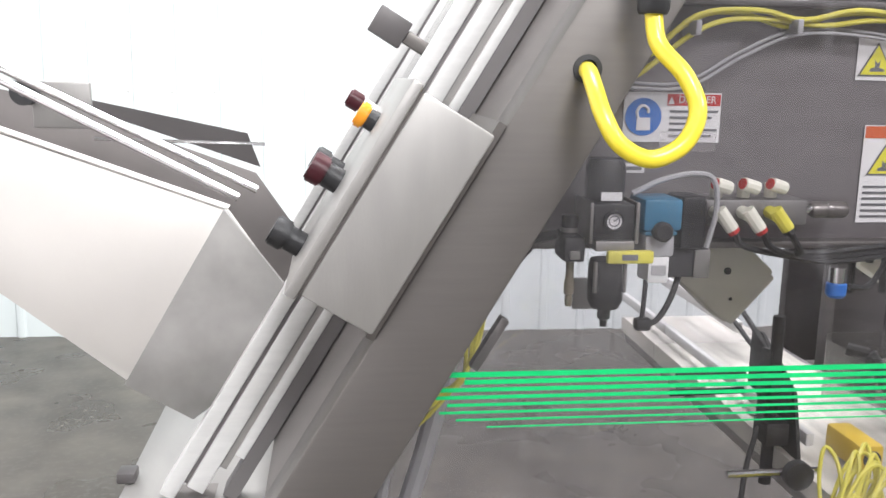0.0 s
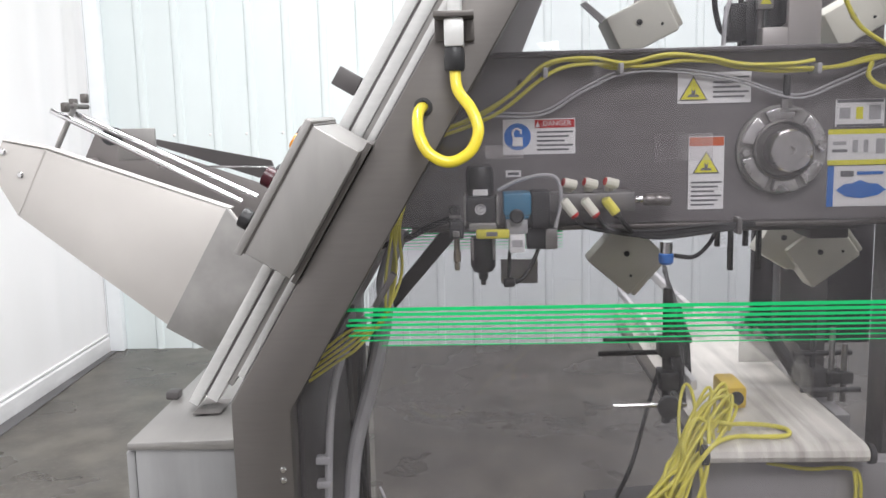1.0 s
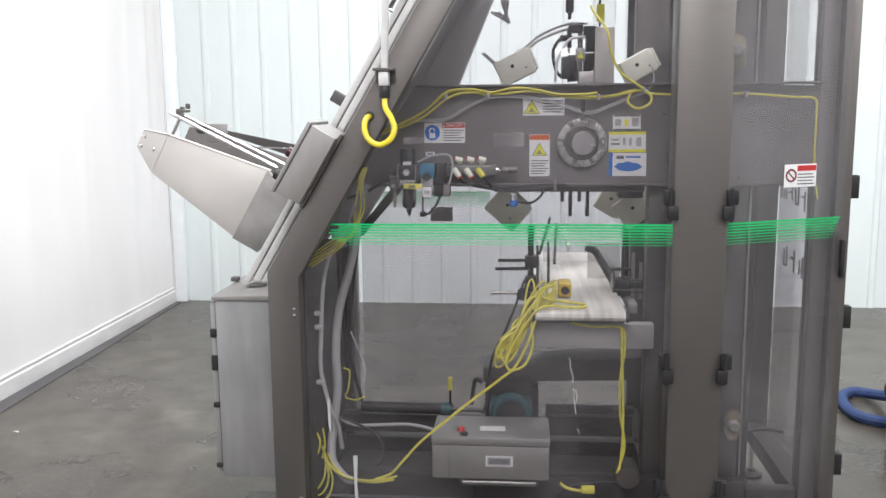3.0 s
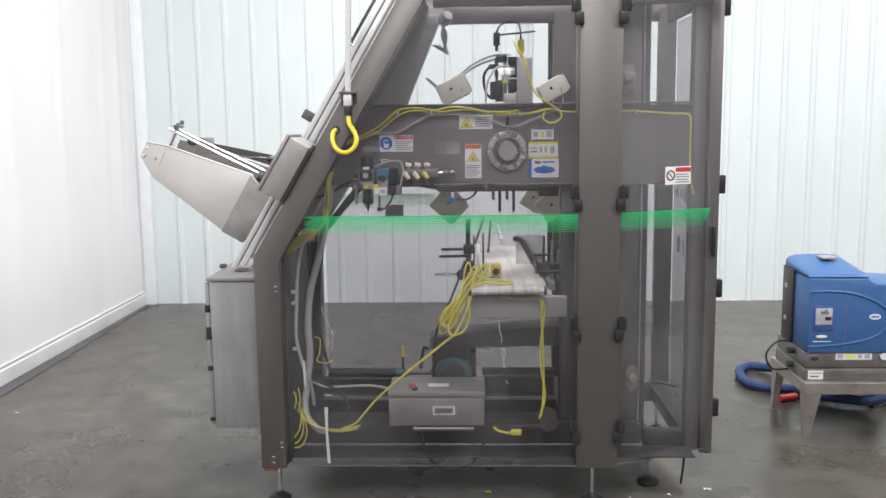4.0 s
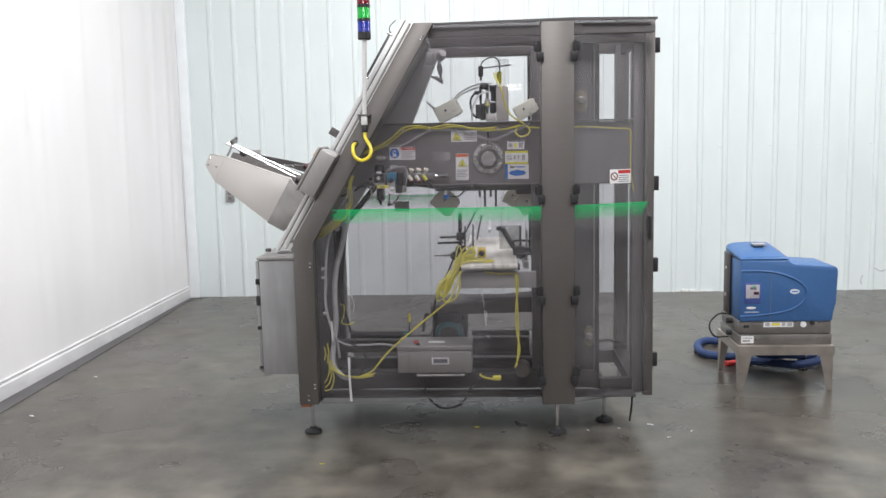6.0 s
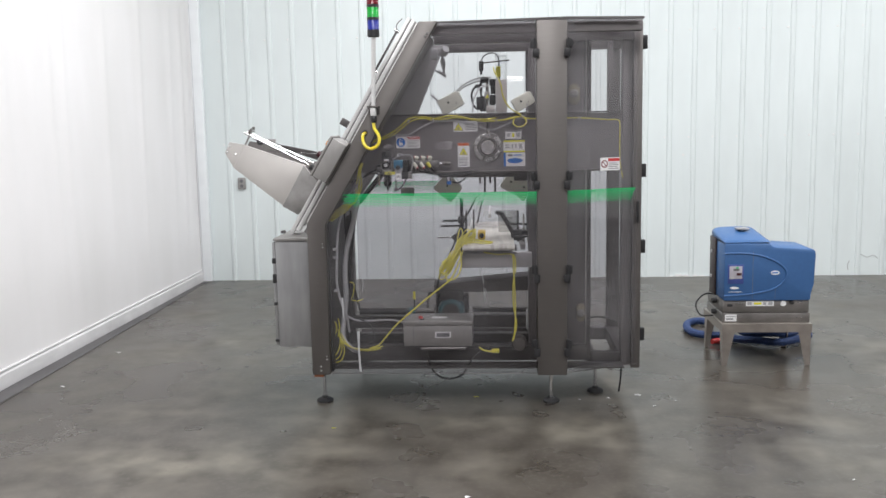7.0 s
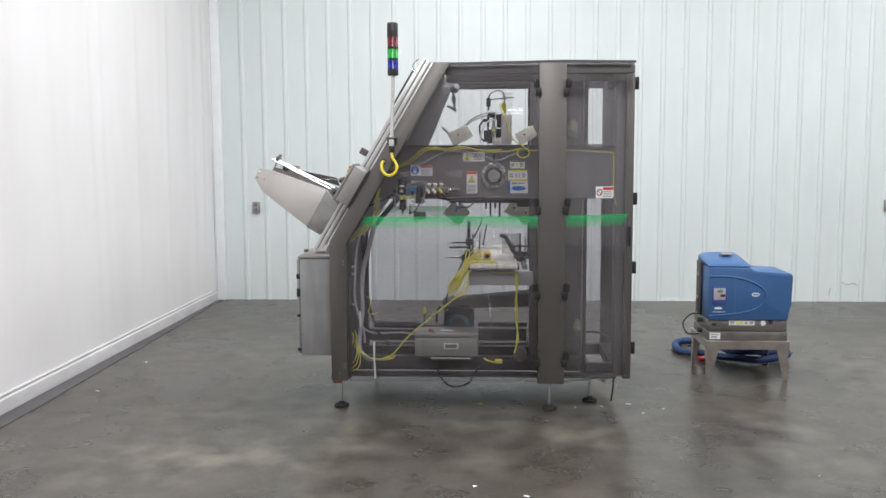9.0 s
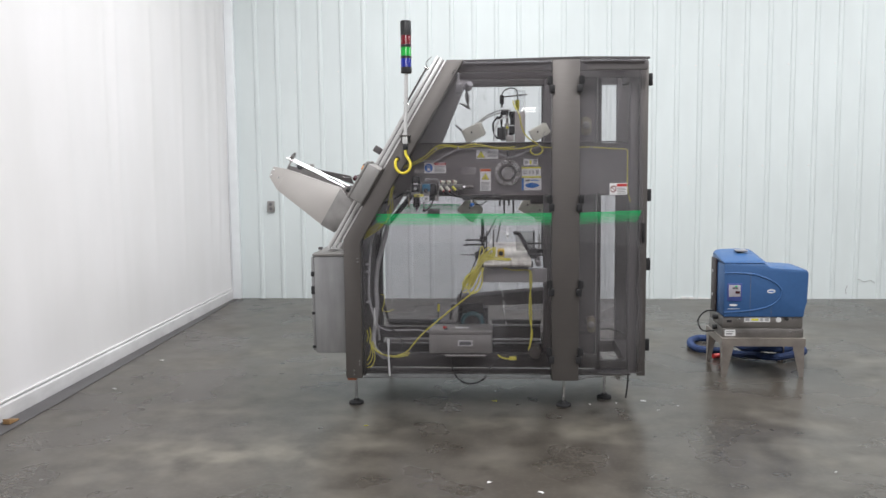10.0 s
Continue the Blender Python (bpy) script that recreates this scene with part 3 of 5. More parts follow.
def foot(x, y, top=0.2):
    f = part("levelling_foot", lathe([(0.0, 0.0), (0.043, 0.0), (0.045, 0.004), (0.044, 0.012), (0.036, 0.018), (0.018, 0.022), (0.015, 0.032), (0, 0.032)], (x, y, 0)), RUBBER, machine, "round levelling foot on a threaded stem")
    part("stem", lathe([(0.009, 0.03), (0.009, top), (0.008, top)], (x, y, 0), n=12), CHROME, f)
    part("nut", lathe([(0.009, top - 0.05), (0.014, top - 0.05), (0.014, top - 0.036), (0.009, top - 0.036)], (x, y, 0), n=6), CHROME, f)

for fx, fy in ((0.168, 1.02), (1.405, 1.01), (1.66, 1.19), (0.27, 1.82), (1.82, 1.82)):
    foot(fx, fy, 0.215)

RUST = mat("rust", (0.16, 0.055, 0.025), 0.8, 0, 0.3, 40, 0.2, 90)
part("washer", lathe([(0.009, 0.184), (0.020, 0.184), (0.020, 0.199), (0.009, 0.199)], (0.168, 1.02, 0), n=12), RUST, machine, "rusty washer over the foot")
part("bracket_tab", box(0.150, 0.200, 0.842, 0.90, 0.186, 0.199, 0.002), RUST, machine, "rusty bracket tab")

# mounting plate
plate = part("mounting_plate", prism([(0.36, 1.245), (1.785, 1.235), (1.785, 1.54), (0.56, 1.55)], YI, YI + 0.012), PLATE, machine, "dark steel mounting plate")
part("lower_lip", box(0.42, 1.785, YI - 0.028, YI - 0.001, 1.238, 1.247, 0.002), STEEL, plate)
part("upper_flange", box(0.57, 1.785, YI - 0.035, YI - 0.001, 1.543, 1.552, 0.002), STEEL_DARK, plate)
for bx, bz in ((1.341, 1.339), (1.341, 1.315), (1.342, 1.285), (1.331, 1.46), (1.70, 1.50), (1.70, 1.262), (1.56, 1.262), (0.62, 1.50)):
    bolt(plate, bx, YI, bz, 0.006, material=STEEL)


def sticker(x0, x1, z0, z1, y, blocks, label, name="warning_label", base=None, parent=None):
    """A printed label; blocks are (x0, x1, z0, z1, material) in shares of its size."""
    st = part(name, box(x0, x1, y - 0.0012, y, z0, z1), base or PAPER, parent or machine, label)
    for k, (a, b, c, d, m) in enumerate(blocks):
        yy = y - 0.0014 - 0.0002 * (k % 3)
        part("print", box(x0 + (x1 - x0) * a, x0 + (x1 - x0) * b, yy - 0.0006, yy, z0 + (z1 - z0) * c, z0 + (z1 - z0) * d), m, st)
    return st


def lines(x0, x1, z0, z1, n, m):
    step = (z1 - z0) / n
    return [(x0, x1 - 0.12 * (x1 - x0) * ((k * 7) % 3), z1 - step * (k + 0.65), z1 - step * (k + 0.25), m) for k in range(n)]


def triangle(st, cx, cz, r, y):
    def tri(q):
        return [(cx - q, cz - q * 0.62), (cx + q, cz - q * 0.62), (cx, cz + q * 1.08)]
    part("triangle", prism(tri(r), y - 0.0026, y - 0.0018), INK, st)
    part("triangle_fill", prism(tri(r * 0.86), y - 0.0034, y - 0.0028), LABEL_YELLOW, st)
    part("symbol", prism([(cx - r * 0.40, cz - r * 0.38), (cx + r * 0.40, cz - r * 0.38), (cx + r * 0.36, cz - r * 0.24), (cx + r * 0.10, cz - r * 0.18), (cx + r * 0.16, cz + r * 0.22), (cx + r * 0.02, cz + r * 0.02), (cx - r * 0.14, cz + r * 0.20), (cx - r * 0.12, cz - r * 0.16), (cx - r * 0.36, cz - r * 0.22)], y - 0.0042, y - 0.0036), INK, st)


def disc(st, cx, cz, r, y, m, r0=0.0, name="disc"):
    prof = [(r0, 0), (r, 0), (r, 0.0006), (r0, 0.0006)] if r0 else [(0, 0), (r, 0), (r, 0.0006), (0, 0.0006)]
    bm = lathe(prof + ([prof[0]] if r0 else []), (cx, y, cz), (0, -1, 0), 28)
    return part(name, bm, m, st)


YL = YI - 0.001
st = sticker(0.587, 0.716, 1.373, 1.436, YL, [(0.44, 0.99, 0.74, 0.97, RED)] + lines(0.47, 0.97, 0.06, 0.68, 5, INK), "white danger label with a blue disc and red header")
disc(st, 0.613, 1.405, 0.024, YL - 0.0018, LABEL_BLUE)
part("padlock", box(0.604, 0.622, YL - 0.0036, YL - 0.0028, 1.388, 1.404, 0.0), PAPER, st)
part("padlock_bow", tube([(0.606, YL - 0.0032, 1.403), (0.604, YL - 0.0032, 1.412), (0.610, YL - 0.0032, 1.419), (0.618, YL - 0.0032, 1.416), (0.619, YL - 0.0032, 1.410)], 0.002, 6), PAPER, st)
cu = bpy.data.curves.new("danger_text", "FONT")
cu.body, cu.size, cu.extrude, cu.align_x = "DANGER", 0.0125, 0.0001, "LEFT"
tmp = new("danger_text", cu)
me = bpy.data.meshes.new_from_object(tmp)
bpy.data.objects.remove(tmp)
me.transform(Matrix.Translation((0.658, YL - 0.0030, 1.4235)) @ Matrix.Rotation(math.pi / 2, 4, "X"))
me.materials.append(PAPER)
tx = new("danger_text", me)
tx.parent = st
part("small_triangle", prism([(0.645, 1.4215), (0.653, 1.4215), (0.649, 1.431)], YL - 0.003, YL - 0.0022), PAPER, st)
sticker(0.591, 0.619, 1.333, 1.345, YL, [(0.15, 0.85, 0.3, 0.7, INK)], "small white tag", "tag")
st = sticker(0.896, 1.024, 1.456, 1.510, YL, lines(0.48, 0.97, 0.12, 0.90, 5, INK), "white hot surface warning label with a yellow triangle")
triangle(st, 0.923, 1.477, 0.0255, YL)
st = sticker(0.917, 0.980, 1.268, 1.398, YL, [(0.02, 0.98, 0.87, 0.99, ORANGE)] + lines(0.08, 0.94, 0.03, 0.40, 6, INK), "tall white warning label with an orange header")
triangle(st, 0.948, 1.347, 0.024, YL)
sticker(1.172, 1.257, 1.409, 1.457, YL, [(0.03, 0.97, 0.88, 0.99, INK), (0.03, 0.97, 0.01, 0.10, INK), (0.08, 0.3, 0.3, 0.7, GREYCABLE), (0.42, 0.56, 0.28, 0.72, LABEL_YELLOW), (0.68, 0.92, 0.25, 0.78, GREYCABLE)], "small white adjustment label", "setting_label")
sticker(1.161, 1.274, 1.342, 1.405, YL, [(0.0, 1.0, 0.86, 1.0, LABEL_YELLOW), (0.0, 1.0, 0.0, 0.14, LABEL_YELLOW), (0.07, 0.28, 0.56, 0.66, GREYCABLE), (0.07, 0.3, 0.36, 0.44, INK), (0.38, 0.46, 0.35, 0.7, GREYCABLE), (0.55, 0.62, 0.35, 0.7, GREYCABLE), (0.74, 0.88, 0.3, 0.72, GREYCABLE)], "white label with yellow bands", "setting_label")
st = sticker(1.162, 1.277, 1.268, 1.340, YL, [(0.0, 0.1, 0.0, 1.0, LABEL_BLUE), (0.2, 0.4, 0.74, 0.88, INK), (0.45, 0.85, 0.78, 0.86, LABEL_BLUE)], "white label with a long blue shape", "setting_label")
part("blue_shape", prism([(1.178, 1.297), (1.192, 1.308), (1.205, 1.309), (1.22, 1.315), (1.235, 1.309), (1.25, 1.308), (1.266, 1.297), (1.25, 1.287), (1.222, 1.282), (1.195, 1.286)], YL - 0.0026, YL - 0.0016), LABEL_BLUE, st)
bm = box(-0.058, 0.058, -0.0018, -0.0004, 1.243, 1.310)
OFS = Matrix.Translation((1.478, 0.905, 0)) @ Matrix.Rotation(ANG, 4, "Z") @ Matrix.Translation((0.258, 0, 0))
bm.transform(OFS)
st = part("warning_label", bm, PAPER, machine, "white label with a red ring and red header")
for a, b, c, d, m in [(-0.012, 0.056, 1.290, 1.306, RED)] + [(-0.010, 0.05 - 0.006 * (k % 2), 1.250 + 0.0095 * k, 1.2535 + 0.0095 * k, INK) for k in range(4)]:
    bm = box(a, b, -0.0030, -0.0020, c, d)
    bm.transform(OFS)
    part("print", bm, m, st)
bm = lathe([(0.014, 0), (0.020, 0), (0.020, 0.0008), (0.014, 0.0008), (0.014, 0)], (-0.034, -0.002, 1.277), (0, -1, 0), 24)
prism([(-0.0455, 1.2915), (-0.0485, 1.2885), (-0.0225, 1.2625), (-0.0195, 1.2655)], -0.0028, -0.002, bm=bm)
bm.transform(OFS)
part("ring", bm, RING, st)

# flange hub on the plate
HX, HZ = 1.078, 1.372


def arc(r0, r1, a0, a1, y0, y1, n=10, bevel=0.002):
    """A curved bar about the hub's axis, from angle a0 to a1."""
    ang = [a0 + (a1 - a0) * k / n for k in range(n + 1)]
    pts = [(HX + r1 * math.cos(a), HZ + r1 * math.sin(a)) for a in ang] + [(HX + r0 * math.cos(a), HZ + r0 * math.sin(a)) for a in reversed(ang)]
    return prism(pts, y0, y1, bevel)

hub = part("flange_hub", lathe([(0.050, 0), (0.076, 0), (0.079, 0.003), (0.079, 0.010), (0.076, 0.013), (0.050, 0.013), (0.050, 0)], (HX, YI, HZ), (0, -1, 0), 40), STEEL_LIGHT, machine, "round cast shaft flange")
part("bearing", lathe([(0, 0.002), (0.050, 0.002), (0.053, 0.014), (0.053, 0.024), (0.050, 0.026), (0.045, 0.012), (0, 0.010)], (HX, YI, HZ), (0, -1, 0), 36), WORN, hub)
for a0, a1 in ((0.15, 0.95), (1.30, 2.05), (2.25, 2.95), (3.35, 4.25), (4.45, 5.10), (5.30, 5.95)):
    part("hub_segment", arc(0.054, 0.074, a0, a1, YI - 0.024, YI - 0.013), CAST, hub)
for k in range(4):
    an = k * math.pi / 2 + 0.05
    part("hub_bolt", lathe([(0, 0), (0.0085, 0), (0.0085, 0.010), (0.006, 0.013), (0, 0.013)], (HX + 0.066 * math.cos(an), YI - 0.012, HZ + 0.066 * math.sin(an)), (0, -1, 0), 6), CAST, hub)
part("shaft_collar", lathe([(0, 0.02), (0.037, 0.02), (0.037, 0.056), (0.034, 0.060), (0.022, 0.060), (0.021, 0.058), (0.0075, 0.058), (0.006, 0.050), (0, 0.050)], (HX + 0.001, YI, HZ), (0, -1, 0), 36), COLLAR, hub, "turned shaft collar")
part("collar_slot", box(HX - 0.033, HX - 0.026, YI - 0.0610, YI - 0.0590, HZ - 0.022, HZ - 0.019), RUBBER, hub)
part("hub_fitting", rod((HX + 0.002, YI - 0.020, HZ + 0.074), (HX + 0.002, YI - 0.020, HZ + 0.130), 0.006), RUBBER, hub)
part("fitting_nut", rod((HX + 0.002, YI - 0.020, HZ + 0.072), (HX + 0.002, YI - 0.020, HZ + 0.088), 0.010, n=6), DULL, hub)
part("fitting_foot", box(HX - 0.010, HX + 0.030, YI - 0.026, YI - 0.013, HZ + 0.066, HZ + 0.072, 0.002), DULL, hub)

# air preparation unit and manifold
reg = part("air_regulator", box(0.520, 0.570, 0.990, 1.06, 1.266, 1.309, 0.003), BLACK, machine, "black air regulator with gauge")
for x0, x1 in ((0.5155, 0.5195), (0.5705, 0.5750)):
    part("side_clip", box(x0, x1, 0.988, 1.058, 1.262, 1.311, 0.001), DULL, reg, "bright side clip")
part("gauge", lathe([(0, 0), (0.0105, 0), (0.0105, 0.003), (0, 0.003)], (0.544, 0.990, 1.2895), (0, -1, 0), 20), PAPER, reg, "small white dial gauge")
part("gauge_rim", lathe([(0.0095, 0), (0.0125, 0), (0.0125, 0.006), (0.0095, 0.006), (0.0095, 0)], (0.544, 0.990, 1.2895), (0, -1, 0), 20), BLACK, reg)
part("gauge_needle", prism([(0.5435, 1.2885), (0.5505, 1.2935), (0.5500, 1.2945), (0.5425, 1.2898)], 0.9855, 0.9862), INK, reg)
part("gauge_scale", lathe([(0.0055, 0), (0.0068, 0), (0.0068, 0.0006), (0.0055, 0.0006), (0.0055, 0)], (0.544, 0.9868, 1.2895), (0, -1, 0), 16), INK, reg)
part("regulator_cap", lathe([(0.021, 0), (0.024, 0.006), (0.024, 0.040), (0.020, 0.050), (0, 0.052)], (0.544, 1.03, 1.309)), BLACK, reg)
part("label_top", box(0.532, 0.557, 1.003, 1.0055, 1.311, 1.321), PAPER, reg)
part("collar_band", box(0.524, 0.571, 0.989, 1.055, 1.253, 1.2655, 0.002), STEEL_LIGHT, reg)
part("yellow_slide", box(0.536, 0.592, 0.978, 0.988, 1.240, 1.2555, 0.003), YELLOW, reg, "yellow lock slide")
part("slide_print", box(0.553, 0.572, 0.9772, 0.9782, 1.2445, 1.2515), INK, reg)
part("bowl", lathe([(0.0195, 0.062), (0.0215, 0.056), (0.0215, 0.012), (0.017, 0.002), (0.008, 0.0), (0.008, -0.012), (0.0045, -0.014), (0.0045, -0.022), (0, -0.022)], (0.5475, 1.02, 1.176)), BLACK, reg, "black filter bowl")
for bx in (0.5295, 0.5655):
    part("bowl_guard", box(bx - 0.002, bx + 0.002, 1.000, 1.006, 1.200, 1.238, 0.001), DULL, reg)
part("shutoff_block", box(0.490, 0.5150, 1.0, 1.05, 1.238, 1.268, 0.003), RUBBER, reg)
part("shutoff_cap", box(0.496, 0.508, 0.996, 1.0, 1.242, 1.252, 0.001), DULL, reg)
part("silencer", lathe([(0.005, 0.07), (0.005, 0.034), (0.0065, 0.030), (0.0065, 0.016), (0.004, 0.014), (0.005, 0.008), (0.004, 0.0), (0, 0)], (0.5025, 1.02, 1.180), n=12), BRASS, reg)
part("shutoff_knob", rod((0.500, 1.02, 1.268), (0.500, 1.02, 1.292), 0.010), RUBBER, reg)
part("shutoff_ring", rod((0.500, 1.02, 1.272), (0.500, 1.02, 1.277), 0.0108), DULL, reg)
valve = part("dump_valve", box(0.583, 0.630, 0.995, 1.055, 1.276, 1.314, 0.004), VALVE, machine, "blue dump valve")
part("valve_foot", box(0.586, 0.626, 0.998, 1.055, 1.270, 1.2757, 0.002), VALVE, valve)
part("valve_body", box(0.588, 0.624, 1.0, 1.055, 1.244, 1.2697, 0.003), GREYCABLE, valve)
part("valve_knob", lathe([(0.012, 0), (0.012, 0.010), (0.009, 0.013), (0, 0.013)], (0.605, 0.998, 1.276), (0, -1, 0), 16), RUBBER, valve)
part("solenoid", box(0.593, 0.619, 1.0, 1.04, 1.212, 1.2437, 0.002), PAPER, valve, "white solenoid coil")
part("solenoid_print", box(0.597, 0.615, 0.9988, 0.9998, 1.222, 1.234), GREYCABLE, valve)
part("coil", box(0.631, 0.662, 1.0, 1.055, 1.253, 1.316, 0.004), BLACK, valve)
part("pressure_switch", box(0.623, 0.675, 1.015, 1.05, 1.215, 1.252, 0.003), RUBBER, valve)
part("switch_plate", box(0.655, 0.675, 1.012, 1.0148, 1.215, 1.250, 0.001), DULL, valve)
part("plug_lead", tube([(0.593, 1.005, 1.215), (0.592, 1.005, 1.19), (0.591, 1.005, 1.168)], 0.0032), RUBBER, valve)
part("plug_lead", tube([(0.594, 1.006, 1.158), (0.612, 1.01, 1.164), (0.630, 1.02, 1.185), (0.644, 1.03, 1.215)], 0.0038), RUBBER, valve)
part("plug_end", box(0.582, 0.602, 0.998, 1.014, 1.152, 1.168, 0.004), RUBBER, valve)
part("air_pipe", tube([(0.49, 1.03, 1.268), (0.45, 1.06, 1.25), (0.40, 1.12, 1.22), (0.32, 1.2, 1.19)], 0.006), RUBBER, machine)
mani = part("valve_manifold", box(0.662, 0.813, 1.045, YI, 1.275, 1.307, 0.003), MANIFOLD, machine, "aluminium air manifold with white elbow fittings")
for k in range(3):
    fx = 0.698 + 0.036 * k
    fit1 = part("elbow_fitting", rod((fx, 1.062, 1.308), (fx, 1.062, 1.326), 0.008, n=10), CREAM, mani)
    part("elbow_end", rod((fx - 0.009, 1.045, 1.327), (fx + 0.012, 1.05, 1.321), 0.0085, n=10), CREAM, fit1)
    part("release_ring", rod((fx - 0.0105, 1.0446, 1.3274), (fx - 0.009, 1.045, 1.327), 0.007, n=10), RED, fit1)
    fit2 = part("elbow_fitting", rod((fx - 0.008, 1.045, 1.292), (fx - 0.008, 1.02, 1.290), 0.008, n=10), YELLOW if k == 2 else CREAM, mani)
    part("elbow_end", rod((fx - 0.012, 1.022, 1.298), (fx + 0.006, 1.02, 1.274), 0.0085, n=10), YELLOW if k == 2 else CREAM, fit2)
    part("release_ring", rod((fx + 0.006, 1.02, 1.274), (fx + 0.009, 1.02, 1.270), 0.0078, n=10), RUBBER if k == 2 else RED, fit2)
    bow = 0.006 * k
    part("air_hose", tube([(fx + 0.009, 1.02, 1.270), (fx + 0.03, 1.03, 1.250 - bow * 0.4), (0.81, 1.05, 1.232 + bow * 0.5), (0.86, 1.055, 1.226 + bow), (0.93, 1.06, 1.232 + bow), (1.0, 1.07, 1.240 + bow * 0.4), (1.06, 1.12, 1.238 + bow * 0.3), (1.10, 1.25, 1.235)], 0.0042, 7), RUBBER, mani, "black air hose")
part("muffler_stem", rod((0.815, 1.07, 1.292), (0.830, 1.07, 1.292), 0.006, n=12), CHROME, mani)
part("muffler", lathe([(0.008, 0), (0.0105, 0.004), (0.0105, 0.018), (0.0095, 0.020), (0.0112, 0.024), (0.0112, 0.044), (0.008, 0.049), (0, 0.049)], (0.830, 1.07, 1.291), (1, 0, 0), 14), WORN, mani)
part("sense_tube", tube([(0.575, 1.02, 1.318), (0.61, 1.02, 1.334), (0.65, 1.02, 1.342), (0.675, 1.02, 1.335), (0.682, 1.02, 1.30), (0.672, 1.02, 1.25)], 0.0035, 7), GREYCABLE, machine, "thin grey air tube")
part("hose_clip", box(0.992, 1.000, 1.055, 1.085, 1.228, 1.258, 0.002), DULL, machine)
part("red_lead", tube([(0.885, 1.06, 1.192), (0.92, 1.07, 1.188), (0.95, 1.09, 1.205), (0.97, 1.10, 1.235)], 0.004, 7), RUBBER, machine)
bk = part("flow_control", rod((0.869, 1.057, 1.218), (0.869, 1.057, 1.183), 0.011), CHROME, machine, "flow control with blue knob")
part("blue_knob", lathe([(0.010, 0), (0.013, 0.004), (0.013, 0.018), (0.008, 0.022), (0, 0.022)], (0.869, 1.057, 1.178)), LABEL_BLUE, bk)

# cables along the plate
yc = 1.086
for k, pts in enumerate((
    [(0.40, 1.395), (0.508, 1.427), (0.572, 1.458), (0.65, 1.518), (0.69, 1.535), (0.735, 1.532), (0.788, 1.52), (0.85, 1.536), (0.92, 1.537), (0.99, 1.517), (1.077, 1.508), (1.163, 1.514), (1.232, 1.53), (1.30, 1.518), (1.45, 1.516), (1.56, 1.517), (1.70, 1.506), (1.765, 1.500), (1.772, 1.45), (1.772, 1.35), (1.775, 1.27), (1.79, 1.20)],
    [(0.40, 1.388), (0.515, 1.422), (0.585, 1.452), (0.655, 1.505), (0.70, 1.525), (0.76, 1.528), (0.83, 1.522), (0.90, 1.53), (0.98, 1.524), (1.06, 1.515), (1.15, 1.512), (1.21, 1.522), (1.262, 1.532)],
    [(0.44, 1.41), (0.52, 1.435), (0.60, 1.478), (0.662, 1.530), (0.74, 1.538), (0.80, 1.528), (0.87, 1.541), (0.94, 1.534), (1.00, 1.521), (1.08, 1.520), (1.12, 1.525)],
)):
    part("yellow_cable", tube([(x, yc - 0.006 * k, z) for x, z in pts], 0.0034, 7, 5), YELLOW, machine, "thin yellow cable tied along the plate")
for k in range(2):
    part("grey_cable", tube([(x, 1.092 - 0.007 * k, z - 0.006 * k) for x, z in ((0.44, 1.40), (0.545, 1.445), (0.653, 1.448), (0.725, 1.486), (0.797, 1.516), (0.885, 1.517), (0.99, 1.499), (1.094, 1.467), (1.163, 1.488), (1.232, 1.517), (1.266, 1.529), (1.29, 1.56), (1.285, 1.60))], 0.0022, 7, 5), GREYCABLE, machine, "thin grey cable tied along the plate")
for cx, cz in ((0.79, 1.519), (1.125, 1.511), (1.26, 1.53), (1.56, 1.515), (0.66, 1.515)):
    part("cable_tie", box(cx - 0.004, cx + 0.004, 1.06, 1.108, cz - 0.009, cz + 0.009, 0.002), GREYCABLE, machine)
part("yellow_cable", tube([(1.112, 1.28, 1.80), (1.118, 1.20, 1.77), (1.147, 1.08, 1.709), (1.16, 1.07, 1.641), (1.191, 1.07, 1.581), (1.246, 1.07, 1.542), (1.281, 1.07, 1.511), (1.273, 1.07, 1.486), (1.239, 1.07, 1.476), (1.213, 1.075, 1.495), (1.22, 1.08, 1.52)], 0.004, 8, 5), YELLOW, machine, "yellow sensor cable in a loop")

# heads above the plate
head = part("dispense_head", box(1.071, 1.118, 1.205, 1.25, 1.555, 1.592, 0.003), HOPPER, machine, "adhesive head with clamps and hoses")
part("clamp_block", box(1.062, 1.092, 1.21, 1.225, 1.625, 1.665, 0.003), STEEL_LIGHT, head)
part("clamp_sign", prism([(1.067, 1.634), (1.087, 1.634), (1.077, 1.654)], 1.2085, 1.2098), LABEL_YELLOW, head)
part("mount_rod", rod((1.077, 1.245, 1.56), (1.077, 1.245, 1.745), 0.008), DULL, head)
for x0, z0, x1, z1 in ((1.095, 1.655, 1.135, 1.715), (1.018, 1.57, 1.050, 1.64), (1.036, 1.66, 1.05, 1.73), (1.10, 1.60, 1.125, 1.65), (1.012, 1.69, 1.045, 1.708), (1.088, 1.70, 1.13, 1.735), (1.046, 1.562, 1.068, 1.645), (1.088, 1.594, 1.117, 1.65), (1.04, 1.715, 1.085, 1.74)):
    part("clamp", box(x0, x1, 1.23, 1.28, z0, z1, 0.004), BLACK, head)
part("head_rod", rod((1.043, 1.25, 1.56), (1.043, 1.25, 1.73), 0.005), RUBBER, head)
part("head_loop", tube([(1.06, 1.25, 1.70), (1.02, 1.24, 1.70), (0.992, 1.24, 1.66), (1.0, 1.24, 1.60), (1.02, 1.24, 1.575)], 0.0055, 7), RUBBER, head)
